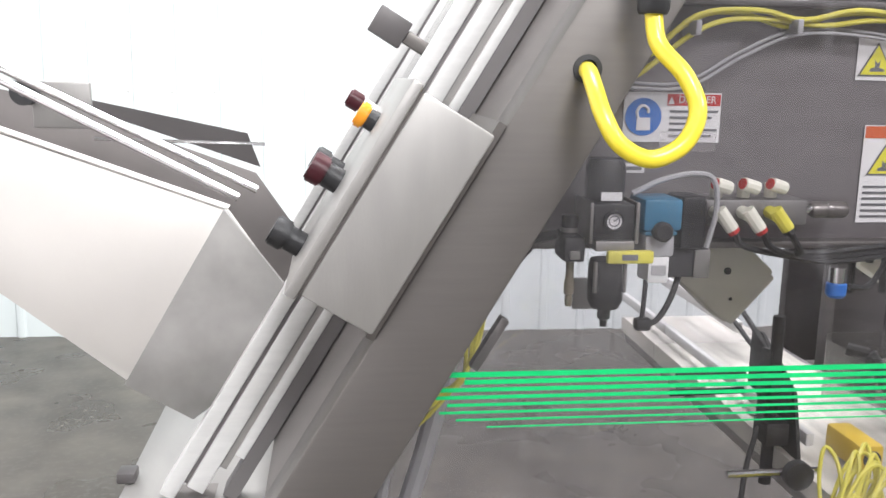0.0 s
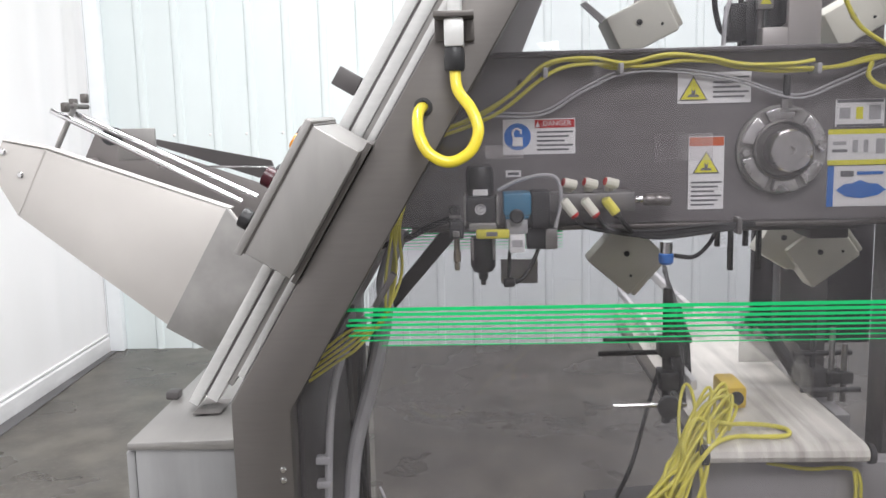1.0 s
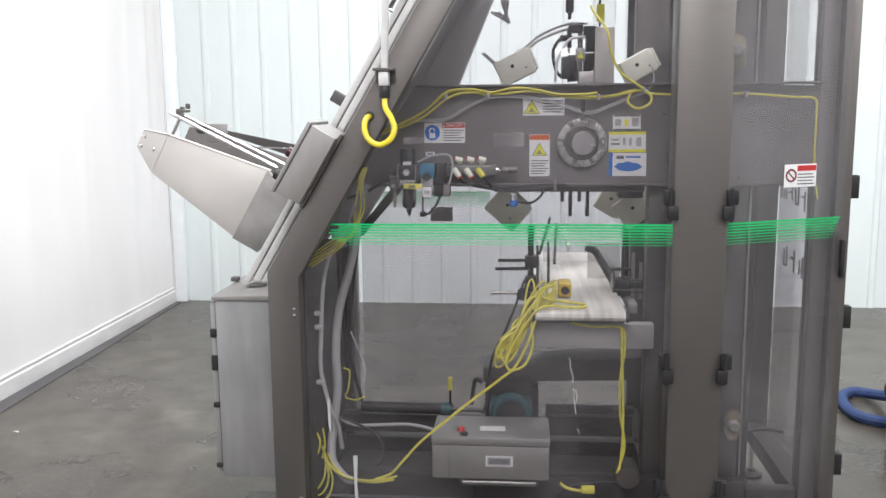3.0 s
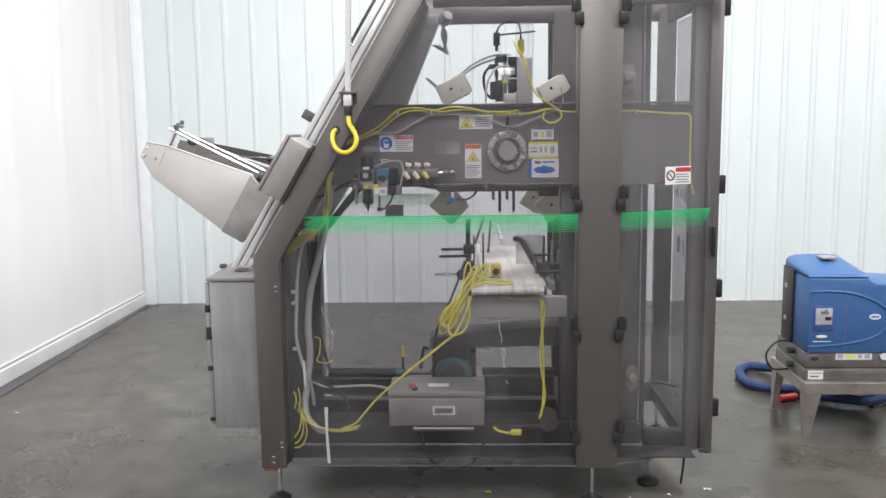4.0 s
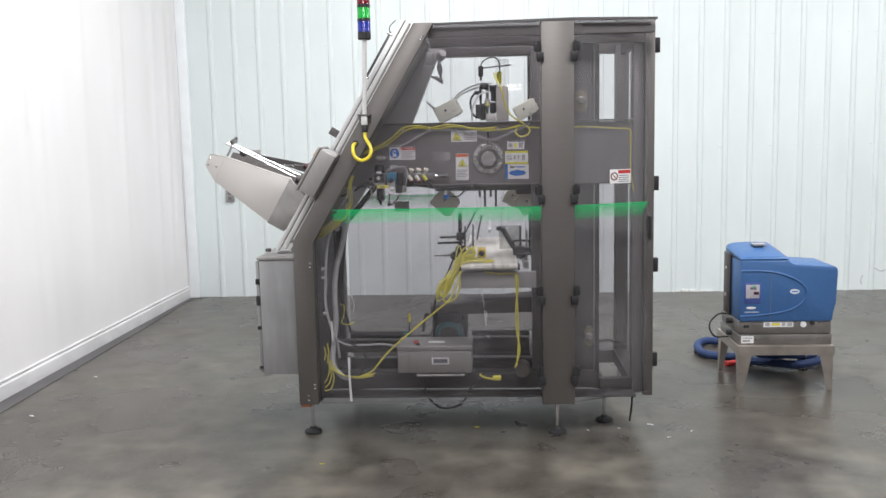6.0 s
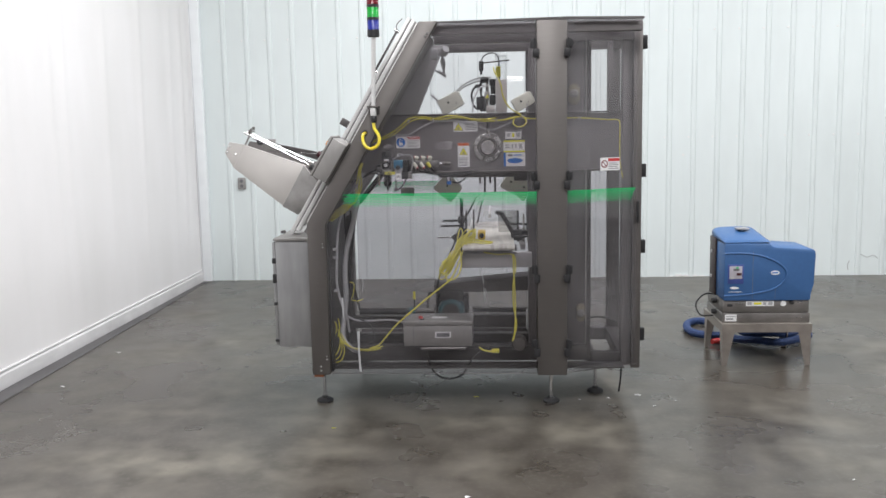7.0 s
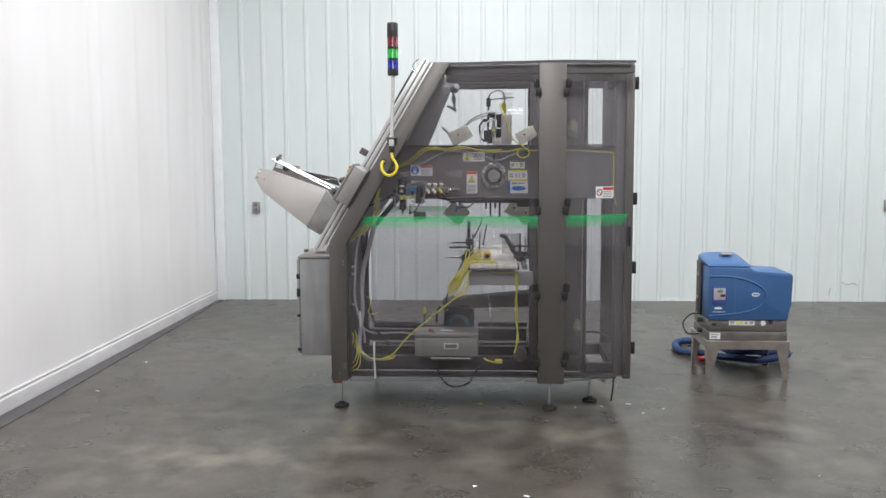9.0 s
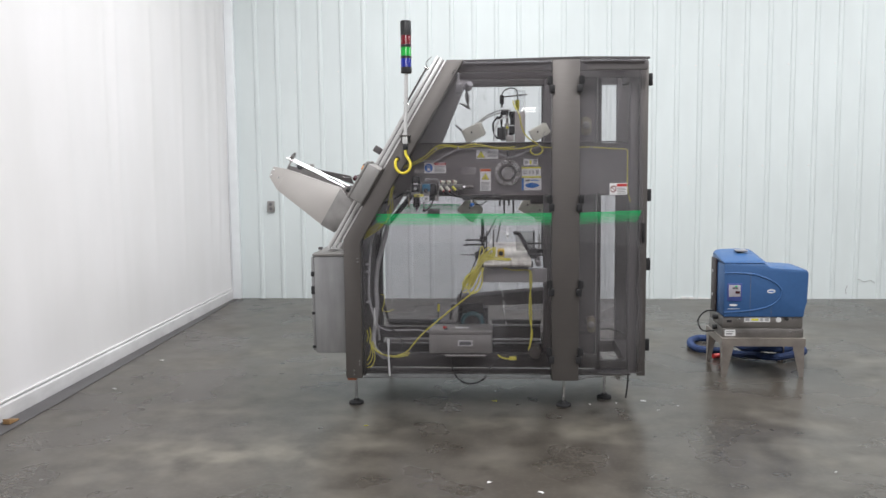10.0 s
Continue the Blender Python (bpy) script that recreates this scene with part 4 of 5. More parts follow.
for k in range(2):
    part("head_hose", tube([(1.10, 1.26, 1.745 - 0.012 * k), (1.03, 1.30, 1.745 - 0.016 * k), (0.95, 1.35, 1.715 - 0.014 * k), (0.905, 1.40, 1.682 - 0.012 * k), (0.875, 1.43, 1.668 - 0.01 * k)], 0.0045, 8), HOSE, head)
part("grey_loop", tube([(1.09, 1.22, 1.70), (1.04, 1.21, 1.69), (1.005, 1.20, 1.63), (0.998, 1.20, 1.56)], 0.0045, 8), HOSE, head)
box_up = part("junction_box", box(1.122, 1.184, 1.22, 1.30, 1.555, 1.73, 0.004), HOPPER, machine, "pale upright box with a pale cap")
part("clear_cap", box(1.120, 1.186, 1.218, 1.302, 1.732, 1.86, 0.004), CLEAR, box_up)
part("cap_label", box(1.125, 1.15, 1.216, 1.2175, 1.745, 1.80), LABEL_YELLOW, box_up)
arm = part("sensor_arm", rod((1.05, 1.30, 1.825), (1.20, 1.30, 1.838), 0.004), STEEL, machine, "photo sensor on a thin rod")
part("sensor", box(1.032, 1.058, 1.285, 1.315, 1.782, 1.835, 0.005), BLACK, arm)
part("sensor_tip", rod((1.045, 1.30, 1.782), (1.045, 1.30, 1.762), 0.006), BLACK, arm)
part("sensor_lead", tube([(1.045, 1.30, 1.835), (1.06, 1.30, 1.862), (1.10, 1.30, 1.878), (1.135, 1.30, 1.862), (1.142, 1.30, 1.80), (1.143, 1.30, 1.72)], 0.0035, 7), RUBBER, arm)


def cream_block(cx, cy, cz, w, h, ang, d=0.09):
    m = Matrix.Translation((cx, cy, cz)) @ Matrix.Rotation(ang, 4, "Y")
    b = part("roller_cover", box(-w / 2, w / 2, -d / 2, d / 2, -h / 2, h / 2, 0.006, m=m), CREAM, machine, "cream plastic roller cover")
    part("cover_cap", box(w / 2 - 0.004, w / 2 + 0.012, -d / 2 + 0.006, d / 2 - 0.006, -h / 2 + 0.006, h / 2 - 0.006, 0.004, m=m), CREAM, b)
    p = m @ Vector((-0.005, -d / 2, 0.006))
    bolt(b, p.x, p.y, p.z, 0.006, material=RUBBER)
    p = m @ Vector((w * 0.28, -d / 2, -h * 0.2))
    bolt(b, p.x, p.y, p.z, 0.003, material=RUBBER)

cream_block(0.868, 1.36, 1.612, 0.12, 0.085, -0.45, 0.13)
cream_block(1.268, 1.33, 1.610, 0.105, 0.075, -0.50, 0.12)
cream_block(0.845, 1.36, 1.145, 0.115, 0.115, 0.72, 0.06)
cream_block(1.285, 1.46, 1.13, 0.125, 0.105, -0.62, 0.06)
cream_block(1.205, 1.47, 1.155, 0.09, 0.10, 0.55, 0.05)
part("swing_arm", prism([(0.755, 1.66), (0.765, 1.665), (0.835, 1.605), (0.825, 1.595)], 1.36, 1.38), GREYCABLE, machine)
for rx, rz in ((1.03, 1.165), (1.057, 1.115), (1.087, 1.165), (1.114, 1.115)):
    part("push_rod", rod((rx, 1.33, rz), (rx, 1.33, 1.26), 0.0062, n=8), RUBBER, machine, "dark hanging push rod")
part("carriage", box(0.80, 1.30, 1.30, 1.42, 1.20, 1.235, 0.004), STEEL_DARK, machine)
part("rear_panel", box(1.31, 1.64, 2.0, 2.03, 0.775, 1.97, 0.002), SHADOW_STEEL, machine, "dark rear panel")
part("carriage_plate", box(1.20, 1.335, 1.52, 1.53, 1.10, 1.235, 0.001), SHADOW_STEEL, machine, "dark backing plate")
part("carriage_block", box(1.22, 1.30, 1.34, 1.44, 1.175, 1.235, 0.004), STEEL_DARK, machine)
br = part("cable_bracket", prism([(0.335, 1.065), (0.368, 1.065), (0.525, 1.245), (0.487, 1.245)], 1.20, 1.24, 0.002), SHADOW_STEEL, machine, "dark slanted brace")
part("grey_plate", box(0.585, 0.66, 1.3, 1.305, 1.10, 1.15, 0.001), GREYCABLE, machine)
clus = part("sensor_cluster", box(0.765, 0.805, 1.30, 1.36, 1.85, 1.91, 0.006), GREYCABLE, machine, "grey sensor cluster with dangling leads")
part("cluster_head", lathe([(0, 0), (0.024, 0), (0.028, 0.02), (0.02, 0.05), (0, 0.05)], (0.83, 1.35, 1.885), (0.3, -0.5, 0.3), 14), GREYCABLE, clus)
for k in range(3):
    part("cluster_lead", tube([(0.82 + 0.01 * k, 1.33, 1.88), (0.845 - 0.01 * k, 1.32, 1.83), (0.83 + 0.01 * k, 1.31, 1.775 - 0.01 * k), (0.79 + 0.012 * k, 1.32, 1.79)], 0.0045, 7), GREYCABLE, clus)

# conveyor
conv = part("conveyor", box(0.945, 1.205, 1.10, 2.10, 0.800, 0.832, 0.004), STEEL_LIGHT, machine, "short white belt conveyor")
bm = bmesh.new()
prof = [(1.03, 0.826), (1.012, 0.827), (1.000, 0.833), (0.996, 0.842), (1.000, 0.852), (1.012, 0.858), (1.03, 0.859), (2.10, 0.864), (2.115, 0.855), (2.11, 0.835), (2.10, 0.826)]
prism([(y, z) for y, z in prof], -1.214, -0.939, bm=bm)
bm.transform(Matrix.Rotation(math.pi / 2, 4, "Z"))
part("belt", bm, BELT, conv, "worn off-white belt with dark streaks")
for bx in (0.928, 1.216):
    part("roller_end", rod((bx, 1.012, 0.842), (bx + 0.009, 1.012, 0.842), 0.018), RUBBER, conv)

part("under_frame", box(0.922, 1.308, 1.058, 1.10, 0.728, 0.808, 0.003), PALE, conv, "pale steel cross frame")
part("under_shelf", prism([(0.765, 0.555), (1.335, 0.570), (1.335, 0.655), (0.765, 0.605)], 1.24, 1.40, 0.003), STEEL_DARK, conv, "dark slanted chute plate")
part("side_rail", box(1.250, 1.279, 1.24, 2.10, 0.800, 0.832, 0.003), PALE, conv, "grey plastic side rail")
part("side_rail", box(0.962, 0.975, 1.25, 2.2, 0.884, 0.905, 0.002), ALU, conv, "aluminium side rail")
part("side_rail", box(1.07, 1.085, 1.75, 2.35, 0.922, 0.947, 0.002), ALU, conv, "aluminium side rail")
for gx, gy, gz in ((0.945, 1.30, 1.005), (0.985, 1.42, 1.0)):
    part("guide_plate", prism([(gy - 0.06, 0.862), (gy + 0.09, 0.866), (gy + 0.09, gz), (gy + 0.05, gz + 0.008), (gy - 0.03, gz - 0.04)], -gx - 0.007, -gx, 0.002, m=Matrix.Rotation(math.pi / 2, 4, "Z")), RUBBER, conv, "black guide plate")
part("guide_post", rod((0.925, 1.30, 0.80), (0.925, 1.30, 1.085), 0.010), RUBBER, conv)
part("guide_clamp", box(0.905, 0.945, 1.27, 1.32, 0.875, 0.915, 0.005), BLACK, conv)
part("guide_clamp", box(0.905, 0.945, 1.27, 1.32, 0.945, 0.985, 0.005), BLACK, conv)
part("adjust_knob", lathe([(0.018, 0), (0.022, 0.006), (0.022, 0.02), (0.01, 0.024), (0, 0.024)], (0.90, 1.17, 0.881), (0, -1, 0), 14), RUBBER, conv)
for rx, ry, rz, m in ((0.794, 1.166, 0.881, CHROME), (0.80, 1.42, 0.915, RUBBER), (0.81, 1.42, 0.945, RUBBER)):
    part("guide_rod", rod((rx, ry, rz), (0.935, ry, rz + 0.002), 0.006, n=10), m, conv)
for (x0, y0, z0), (x1, y1, z1), r in (((1.23, 1.35, 0.85), (1.15, 1.40, 0.985), 0.014), ((1.24, 1.35, 0.83), (1.24, 1.35, 1.01), 0.006), ((1.20, 1.35, 0.93), (1.32, 1.35, 0.93), 0.006), ((1.20, 1.30, 0.865), (1.32, 1.30, 0.865), 0.006), ((1.15, 1.40, 0.985), (1.12, 1.42, 0.99), 0.012)):
    part("guide_arm", rod((x0, y0, z0), (x1, y1, z1), r, n=10), RUBBER, conv)
part("guide_plate", prism([(1.24, 0.868), (1.62, 0.874), (1.62, 0.945), (1.34, 0.955), (1.24, 0.92)], -1.204, -1.198, 0.002, m=Matrix.Rotation(math.pi / 2, 4, "Z")), FLAP, conv, "grey smoky guide sheet")
for px, pz in ((1.272, 0.99), (1.298, 0.955)):
    part("guide_post", rod((px, 1.33, 0.83), (px, 1.33, pz), 0.006, n=10), DULL, conv)
    part("guide_clamp", box(px - 0.014, px + 0.014, 1.31, 1.35, 0.872, 0.898, 0.004), BLACK, conv)
part("guide_rod", rod((1.01, 1.46, 0.93), (1.03, 1.85, 1.02), 0.005, n=10), RUBBER, conv)
part("guide_rod", rod((0.955, 1.34, 0.985), (1.0, 1.70, 1.06), 0.005, n=10), RUBBER, conv)
part("guide_flap", box(1.13, 1.245, 1.50, 1.503, 0.868, 0.995, 0.0005), FLAP, conv, "grey plastic guide flap")
part("guide_head", box(1.215, 1.265, 1.32, 1.38, 0.84, 0.90, 0.006), RUBBER, conv)

# drive below
gear = part("drive_box", box(0.615, 0.984, 0.972, 1.17, 0.318, 0.430, 0.006), STEEL_LIGHT, machine, "pale drive box with a printed plate")
part("lid", box(0.612, 0.987, 0.968, 1.172, 0.431, 0.458, 0.006), STEEL_LIGHT, gear)
part("seam", box(0.668, 0.670, 0.9705, 0.972, 0.325, 0.428), INK, gear)
sticker(0.785, 0.870, 0.363, 0.397, 0.972, [(0.06, 0.94, 0.1, 0.9, GREYCABLE), (0.12, 0.88, 0.25, 0.75, INK)], "small printed rating plate", "rating_plate", parent=gear)
part("lid_label", box(0.765, 0.845, 1.03, 1.07, 0.4585, 0.4595), PAPER, gear)
part("bracket", box(0.70, 0.955, 0.99, 1.15, 0.295, 0.314, 0.003), STEEL_DARK, gear)
part("tie_bar", rod((0.71, 0.985, 0.303), (0.945, 0.985, 0.303), 0.009), DULL, gear)
part("red_knob", lathe([(0.010, 0), (0.013, 0.006), (0.009, 0.014), (0, 0.015)], (0.705, 1.02, 0.459)), RED, gear)
part("black_cap", lathe([(0.012, 0), (0.012, 0.006), (0, 0.007)], (0.716, 0.99, 0.459)), RUBBER, gear)
motor = part("drive_motor", lathe([(0, 0), (0.058, 0), (0.070, 0.012), (0.076, 0.05), (0.076, 0.20), (0.06, 0.22), (0, 0.22)], (0.86, 1.20, 0.455), (0, 1, 0), 26), TEAL, machine, "teal drive motor")
part("end_cover", lathe([(0, 0), (0.046, 0), (0.050, 0.004), (0, 0.004)], (0.86, 1.199, 0.455), (0, -1, 0), 22), RUBBER, motor)
part("terminal_box", box(0.80, 0.93, 1.22, 1.36, 0.515, 0.575, 0.005), RUBBER, motor)
part("end_shield", box(0.77, 0.955, 1.28, 1.40, 0.40, 0.53, 0.006), RUBBER, motor)
part("motor_pipe", tube([(0.76, 1.25, 0.55), (0.74, 1.25, 0.56), (0.73, 1.25, 0.52), (0.725, 1.25, 0.47)], 0.007, 8), RUBBER, motor)
cyl = part("air_cylinder", rod((0.338, 1.26, 0.452), (0.66, 1.26, 0.448), 0.019, bevel=0.003), RUBBER, machine, "dark air cylinder lying along the base")
part("cylinder_end", rod((0.62, 1.26, 0.4485), (0.655, 1.26, 0.448), 0.024), TEAL, cyl)
plug = part("sensor_plug", rod((0.652, 1.245, 0.522), (0.652, 1.245, 0.566), 0.007, n=10, bevel=0.001), YELLOW, cyl, "small yellow sensor plug")
part("plug_stem", rod((0.650, 1.25, 0.470), (0.652, 1.245, 0.523), 0.004, n=8), RUBBER, plug)
part("piston_rod", rod((0.66, 1.26, 0.448), (0.76, 1.26, 0.447), 0.008), STEEL_DARK, cyl)
part("grey_pipe", tube([(0.27, 1.12, 0.47), (0.33, 1.15, 0.425), (0.42, 1.18, 0.415), (0.52, 1.18, 0.418), (0.60, 1.17, 0.405), (0.625, 1.16, 0.39)], 0.0055, 8), GREYCABLE, machine)
part("cross_bar", box(0.98, 1.28, 1.26, 1.30, 0.44, 0.462, 0.003), RUBBER, machine)
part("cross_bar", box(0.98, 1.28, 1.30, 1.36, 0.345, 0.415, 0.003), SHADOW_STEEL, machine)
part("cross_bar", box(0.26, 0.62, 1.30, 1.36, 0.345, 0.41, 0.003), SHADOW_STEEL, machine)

end = part("end_motor", lathe([(0, 0), (0.035, 0), (0.040, 0.01), (0.040, 0.08), (0, 0.08)], (1.235, 1.02, 0.315), (0, 1, 0), 20), STEEL, machine)
part("hanging_lead", tube([(0.735, 0.985, 0.31), (0.755, 0.985, 0.21), (0.80, 0.985, 0.15), (0.86, 0.985, 0.135), (0.93, 0.985, 0.16), (0.98, 0.985, 0.24), (1.04, 0.99, 0.29), (1.12, 1.0, 0.305), (1.2, 1.02, 0.30)], 0.005, 8), RUBBER, machine, "black lead hanging in a loop")
part("hanging_lead", tube([(1.80, 1.2, 0.30), (1.80, 1.17, 0.2), (1.797, 1.16, 0.10), (1.785, 1.15, 0.012)], 0.005, 8), RUBBER, machine, "black lead hanging to the floor")
part("side_lead", tube([(1.61, 1.15, 0.43), (1.68, 1.18, 0.43), (1.75, 1.25, 0.40), (1.80, 1.35, 0.36)], 0.006, 8), RUBBER, machine)
bear = part("flange_bearing", prism([(1.572 + r * math.cos(a) * 0.7, 0.468 + r * math.sin(a)) for a, r in ((i * math.pi / 8, 0.030 + 0.022 * abs(math.sin(i * math.pi / 8))) for i in range(16))], 1.104, 1.124, 0.002), BRASS, machine, "dull brassy flange bearing")
part("bearing_cap", lathe([(0, 0), (0.020, 0), (0.020, 0.012), (0.012, 0.02), (0, 0.02)], (1.572, 1.104, 0.468), (0, -1, 0), 18), STEEL_LIGHT, bear)
bear = part("flange_bearing", prism([(1.535 + r * math.cos(a) * 0.8, 1.64 + r * math.sin(a)) for a, r in ((i * math.pi / 8, 0.034 + 0.022 * abs(math.sin(i * math.pi / 8))) for i in range(16))], 1.104, 1.124, 0.002), BRASS, machine, "dull brassy flange bearing")
part("bearing_cap", lathe([(0, 0), (0.022, 0), (0.022, 0.012), (0.012, 0.02), (0, 0.02)], (1.535, 1.104, 1.645), (0, -1, 0), 18), STEEL_LIGHT, bear)
part("column_edge", box(1.597, 1.603, 1.117, 1.19, 1.553, 1.92, 0.001), STEEL_LIGHT, machine, "bright door edge strip")
for bx, bz in ((1.60, 0.71), (1.60, 0.77), (1.60, 1.93), (1.595, 0.25)):
    bolt(machine, bx, 1.125, bz, 0.006)

# hoses inside the loading side
part("dark_loop", tube([(0.29, 1.10, 0.47), (0.337, 1.10, 0.452), (0.415, 1.10, 0.412), (0.440, 1.10, 0.346), (0.415, 1.10, 0.300), (0.344, 1.10, 0.293)], 0.0045, 7), RUBBER, machine, "black lead in a loop")
part("grey_hose", tube([(0.40, 1.12, 1.24), (0.366, 1.10, 1.153), (0.366, 1.10, 1.085), (0.339, 1.10, 0.967), (0.301, 1.10, 0.828), (0.287, 1.10, 0.693), (0.290, 1.10, 0.575), (0.276, 1.09, 0.445), (0.272, 1.06, 0.38), (0.285, 1.03, 0.335), (0.33, 1.0, 0.298), (0.36, 1.01, 0.285)], 0.014, 10), GREYCABLE, machine, "thick grey hose along the side wall")
part("thin_hose", tube([(0.34, 1.02, 1.10), (0.297, 1.0, 1.029), (0.274, 1.0, 0.933), (0.263, 1.0, 0.773), (0.259, 1.0, 0.66), (0.285, 1.0, 0.537), (0.305, 1.02, 0.47), (0.31, 1.05, 0.38)], 0.007, 8), GREYCABLE, machine)
for k in range(3):
    part("dark_lead", tube([(0.27 + 0.02 * k, 1.25 + 0.09 * k, 1.02), (0.275, 1.26 + 0.1 * k, 0.8), (0.30 - 0.015 * k, 1.30 + 0.06 * k, 0.6), (0.33, 1.32, 0.45)], 0.006, 7), RUBBER, machine)
for zz in (0.845, 0.80, 0.62):
    part("hose_clamp", box(0.244, 0.270, 0.99, 1.012, zz - 0.007, zz + 0.007, 0.003), GREYCABLE, machine)
for k in range(5):
    j = 0.0065 * (k - 2)
    part("yellow_cable", tube([(0.405 + j * 0.6, 1.03 + 0.006 * k, 1.30), (0.397 + j * 0.5, 1.02, 1.25), (0.391 + j * (-0.6) ** (k % 2), 1.015 + 0.005 * k, 1.175), (0.376 + j * 0.4, 1.0, 1.105 + j), (0.325 + j * 0.5, 0.99, 1.070 - j * 1.1), (0.280 + j * 0.7, 0.975 + 0.003 * k, 1.040 - j * 1.0), (0.222 + j * 0.3, 0.965, 1.005 - j * 1.2), (0.19, 0.96, 0.995 - j)], 0.0027, 7, 5), YELLOW, machine, "yellow cable bundle behind the post")
part("yellow_cable", tube([(0.328, 1.01, 0.665), (0.350, 1.005, 0.655), (0.346, 1.0, 0.60), (0.336, 1.0, 0.572), (0.37, 1.0, 0.563), (0.398, 1.0, 0.575)], 0.0020, 7, 5), YELLOW, machine, "thin yellow cable in a low loop")
part("grey_wire", tube([(0.352, 1.03, 0.78), (0.375, 1.02, 0.73), (0.398, 1.02, 0.665), (0.392, 1.02, 0.615)], 0.0026, 7, 5), GREYCABLE, machine, "thin grey wire")
part("latch_hook", slab(0.235, 0.30, -0.128, -0.118, 0.90, 0.915, 0.001), STEEL, machine)

# cabinet on the loading side
cab = part("cabinet", box(-0.045, 0.142, 0.905, 1.56, 0.334, 0.905, 0.005), CABINET, machine, "pale steel cabinet")
part("lid", prism([(-0.053, 0.906), (0.142, 0.906), (0.142, 0.924), (-0.053, 0.918)], 0.896, 1.57, 0.002), STEEL_LIGHT, cab)
door = part("door", box(-0.063, -0.047, 0.912, 1.555, 0.345, 0.897, 0.003), CABINET, cab, "thin cabinet door")
for z0, z1 in ((0.785, 0.813), (0.680, 0.728), (0.560, 0.577), (0.362, 0.377)):
    part("latch", box(-0.0655, -0.0445, 0.905, 0.925, z0, z1, 0.003), BLACK, door, "black latch")
part("catch", box(-0.064, -0.040, 1.12, 1.15, 0.919, 0.934, 0.003), STEEL_DARK, cab)
part("weld_stain", prism([(0.02, 0.925), (0.06, 0.925), (0.07, 0.9265), (0.02, 0.926)], 1.02, 1.10), INNER, cab, "dark smudge on the lid")

# control box
CY = 0.80
ctrl = part("control_box", slab(0.236, 0.455, 0.010, 0.0875, CY, 1.02, 0.003), STEEL_LIGHT, machine, "pale steel control box with push buttons")
part("door", slab(0.230, 0.460, 0.090, 0.102, CY - 0.004, 1.026, 0.003), STEEL_LIGHT, ctrl)
part("gasket", slab(0.235, 0.456, 0.087, 0.0905, CY + 0.002, 1.02), STEEL, ctrl)
part("mount_plate", slab(0.225, 0.47, 0.001, 0.0095, CY + 0.03, 1.0), STEEL, ctrl)


def button(s, y, r, h, m, cap, label):
    a, b, c = dg(s, 0.1015), dg(s, 0.1015 + h * 0.5), dg(s, 0.1015 + h)
    bt = part("push_button", rod((a[0], y, a[1]), (b[0], y, b[1]), r * 0.8, n=16, bevel=0.001), m, ctrl, label)
    part("cap", rod((b[0], y, b[1]), (c[0], y, c[1]), r, n=16, bevel=0.002), cap, bt)

AMBER = mat("amber_lens", (0.75, 0.30, 0.02), 0.25, 0, 0.05, 30)
DARKRED = mat("dark_red_plastic", (0.055, 0.007, 0.013), 0.35, 0, 0.1, 30)
button(0.405, 0.925, 0.014, 0.022, BLACK, AMBER, "amber lamp button")
button(0.412, 1.02, 0.011, 0.036, ALU, DARKRED, "dark red push button")
button(0.333, 0.925, 0.017, 0.036, BLACK, DARKRED, "dark red stop button")
button(0.335, 1.00, 0.015, 0.035, BLACK, BLACK, "black selector switch")
button(0.257, 0.915, 0.017, 0.036, BLACK, BLACK, "black selector switch")

# stack light and its cable
PX, PY = 0.510, 0.802
light = part("stack_light", lathe([(0, 0), (0.026, 0), (0.030, 0.004), (0.030, 0.034), (0, 0.034)], (PX + 0.012, PY, 1.931)), BLACK, machine, "stack light with red, green and blue lenses")
LENS_R = mat("red_lens", (0.20, 0.010, 0.022), 0.2, 0, 0.1, 60)
LENS_G = mat("green_lens", (0.01, 0.50, 0.06), 0.2, 0, 0.1, 60)
LENS_B = mat("blue_lens", (0.012, 0.03, 0.36), 0.2, 0, 0.1, 60)
for z0, z1, m, nm in ((1.965, 2.012, LENS_B, "blue_lens"), (2.025, 2.073, LENS_G, "green_lens"), (2.088, 2.137, LENS_R, "red_lens")):
    prof = [(0, 0), (0.029, 0)]
    nr = 8
    for q in range(nr):
        zz = (z1 - z0) * (q + 0.5) / nr
        prof += [(0.0295, zz - 0.002), (0.0285, zz + 0.002)]
    prof += [(0.029, z1 - z0), (0, z1 - z0)]
    part(nm, lathe(prof, (PX + 0.012, PY, z0)), m, light)
    part("ring", lathe([(0, 0), (0.0302, 0), (0.0302, 0.013), (0, 0.013)], (PX + 0.012, PY, z1)), BLACK, light)
part("cap", lathe([(0.030, 0), (0.030, 0.060), (0.026, 0.066), (0, 0.067)], (PX + 0.012, PY, 2.150)), BLACK, light)
part("stack_pole", rod((PX, PY, 1.545), (PX + 0.012, PY, 1.931), 0.0105), ALU, machine, "pale light pole")
part("pole_socket", box(PX - 0.014, PX + 0.014, PY - 0.014, PY + 0.022, 1.545, 1.585, 0.003), ALU, machine)
brk = part("pole_bracket", box(PX - 0.029, PX + 0.029, PY - 0.02, YF, 1.586, 1.594, 0.001), STEEL, machine)
for q in (-1, 1):
    part("bracket_tab", box(PX + q * 0.022 - 0.007, PX + q * 0.022 + 0.007, YF - 0.006, YF, 1.555, 1.586, 0.001), STEEL, brk)
part("cable_gland", lathe([(0.013, 0), (0.015, 0.004), (0.015, 0.028), (0.012, 0.034), (0, 0.034)], (PX, PY, 1.511), n=14), BLACK, machine)
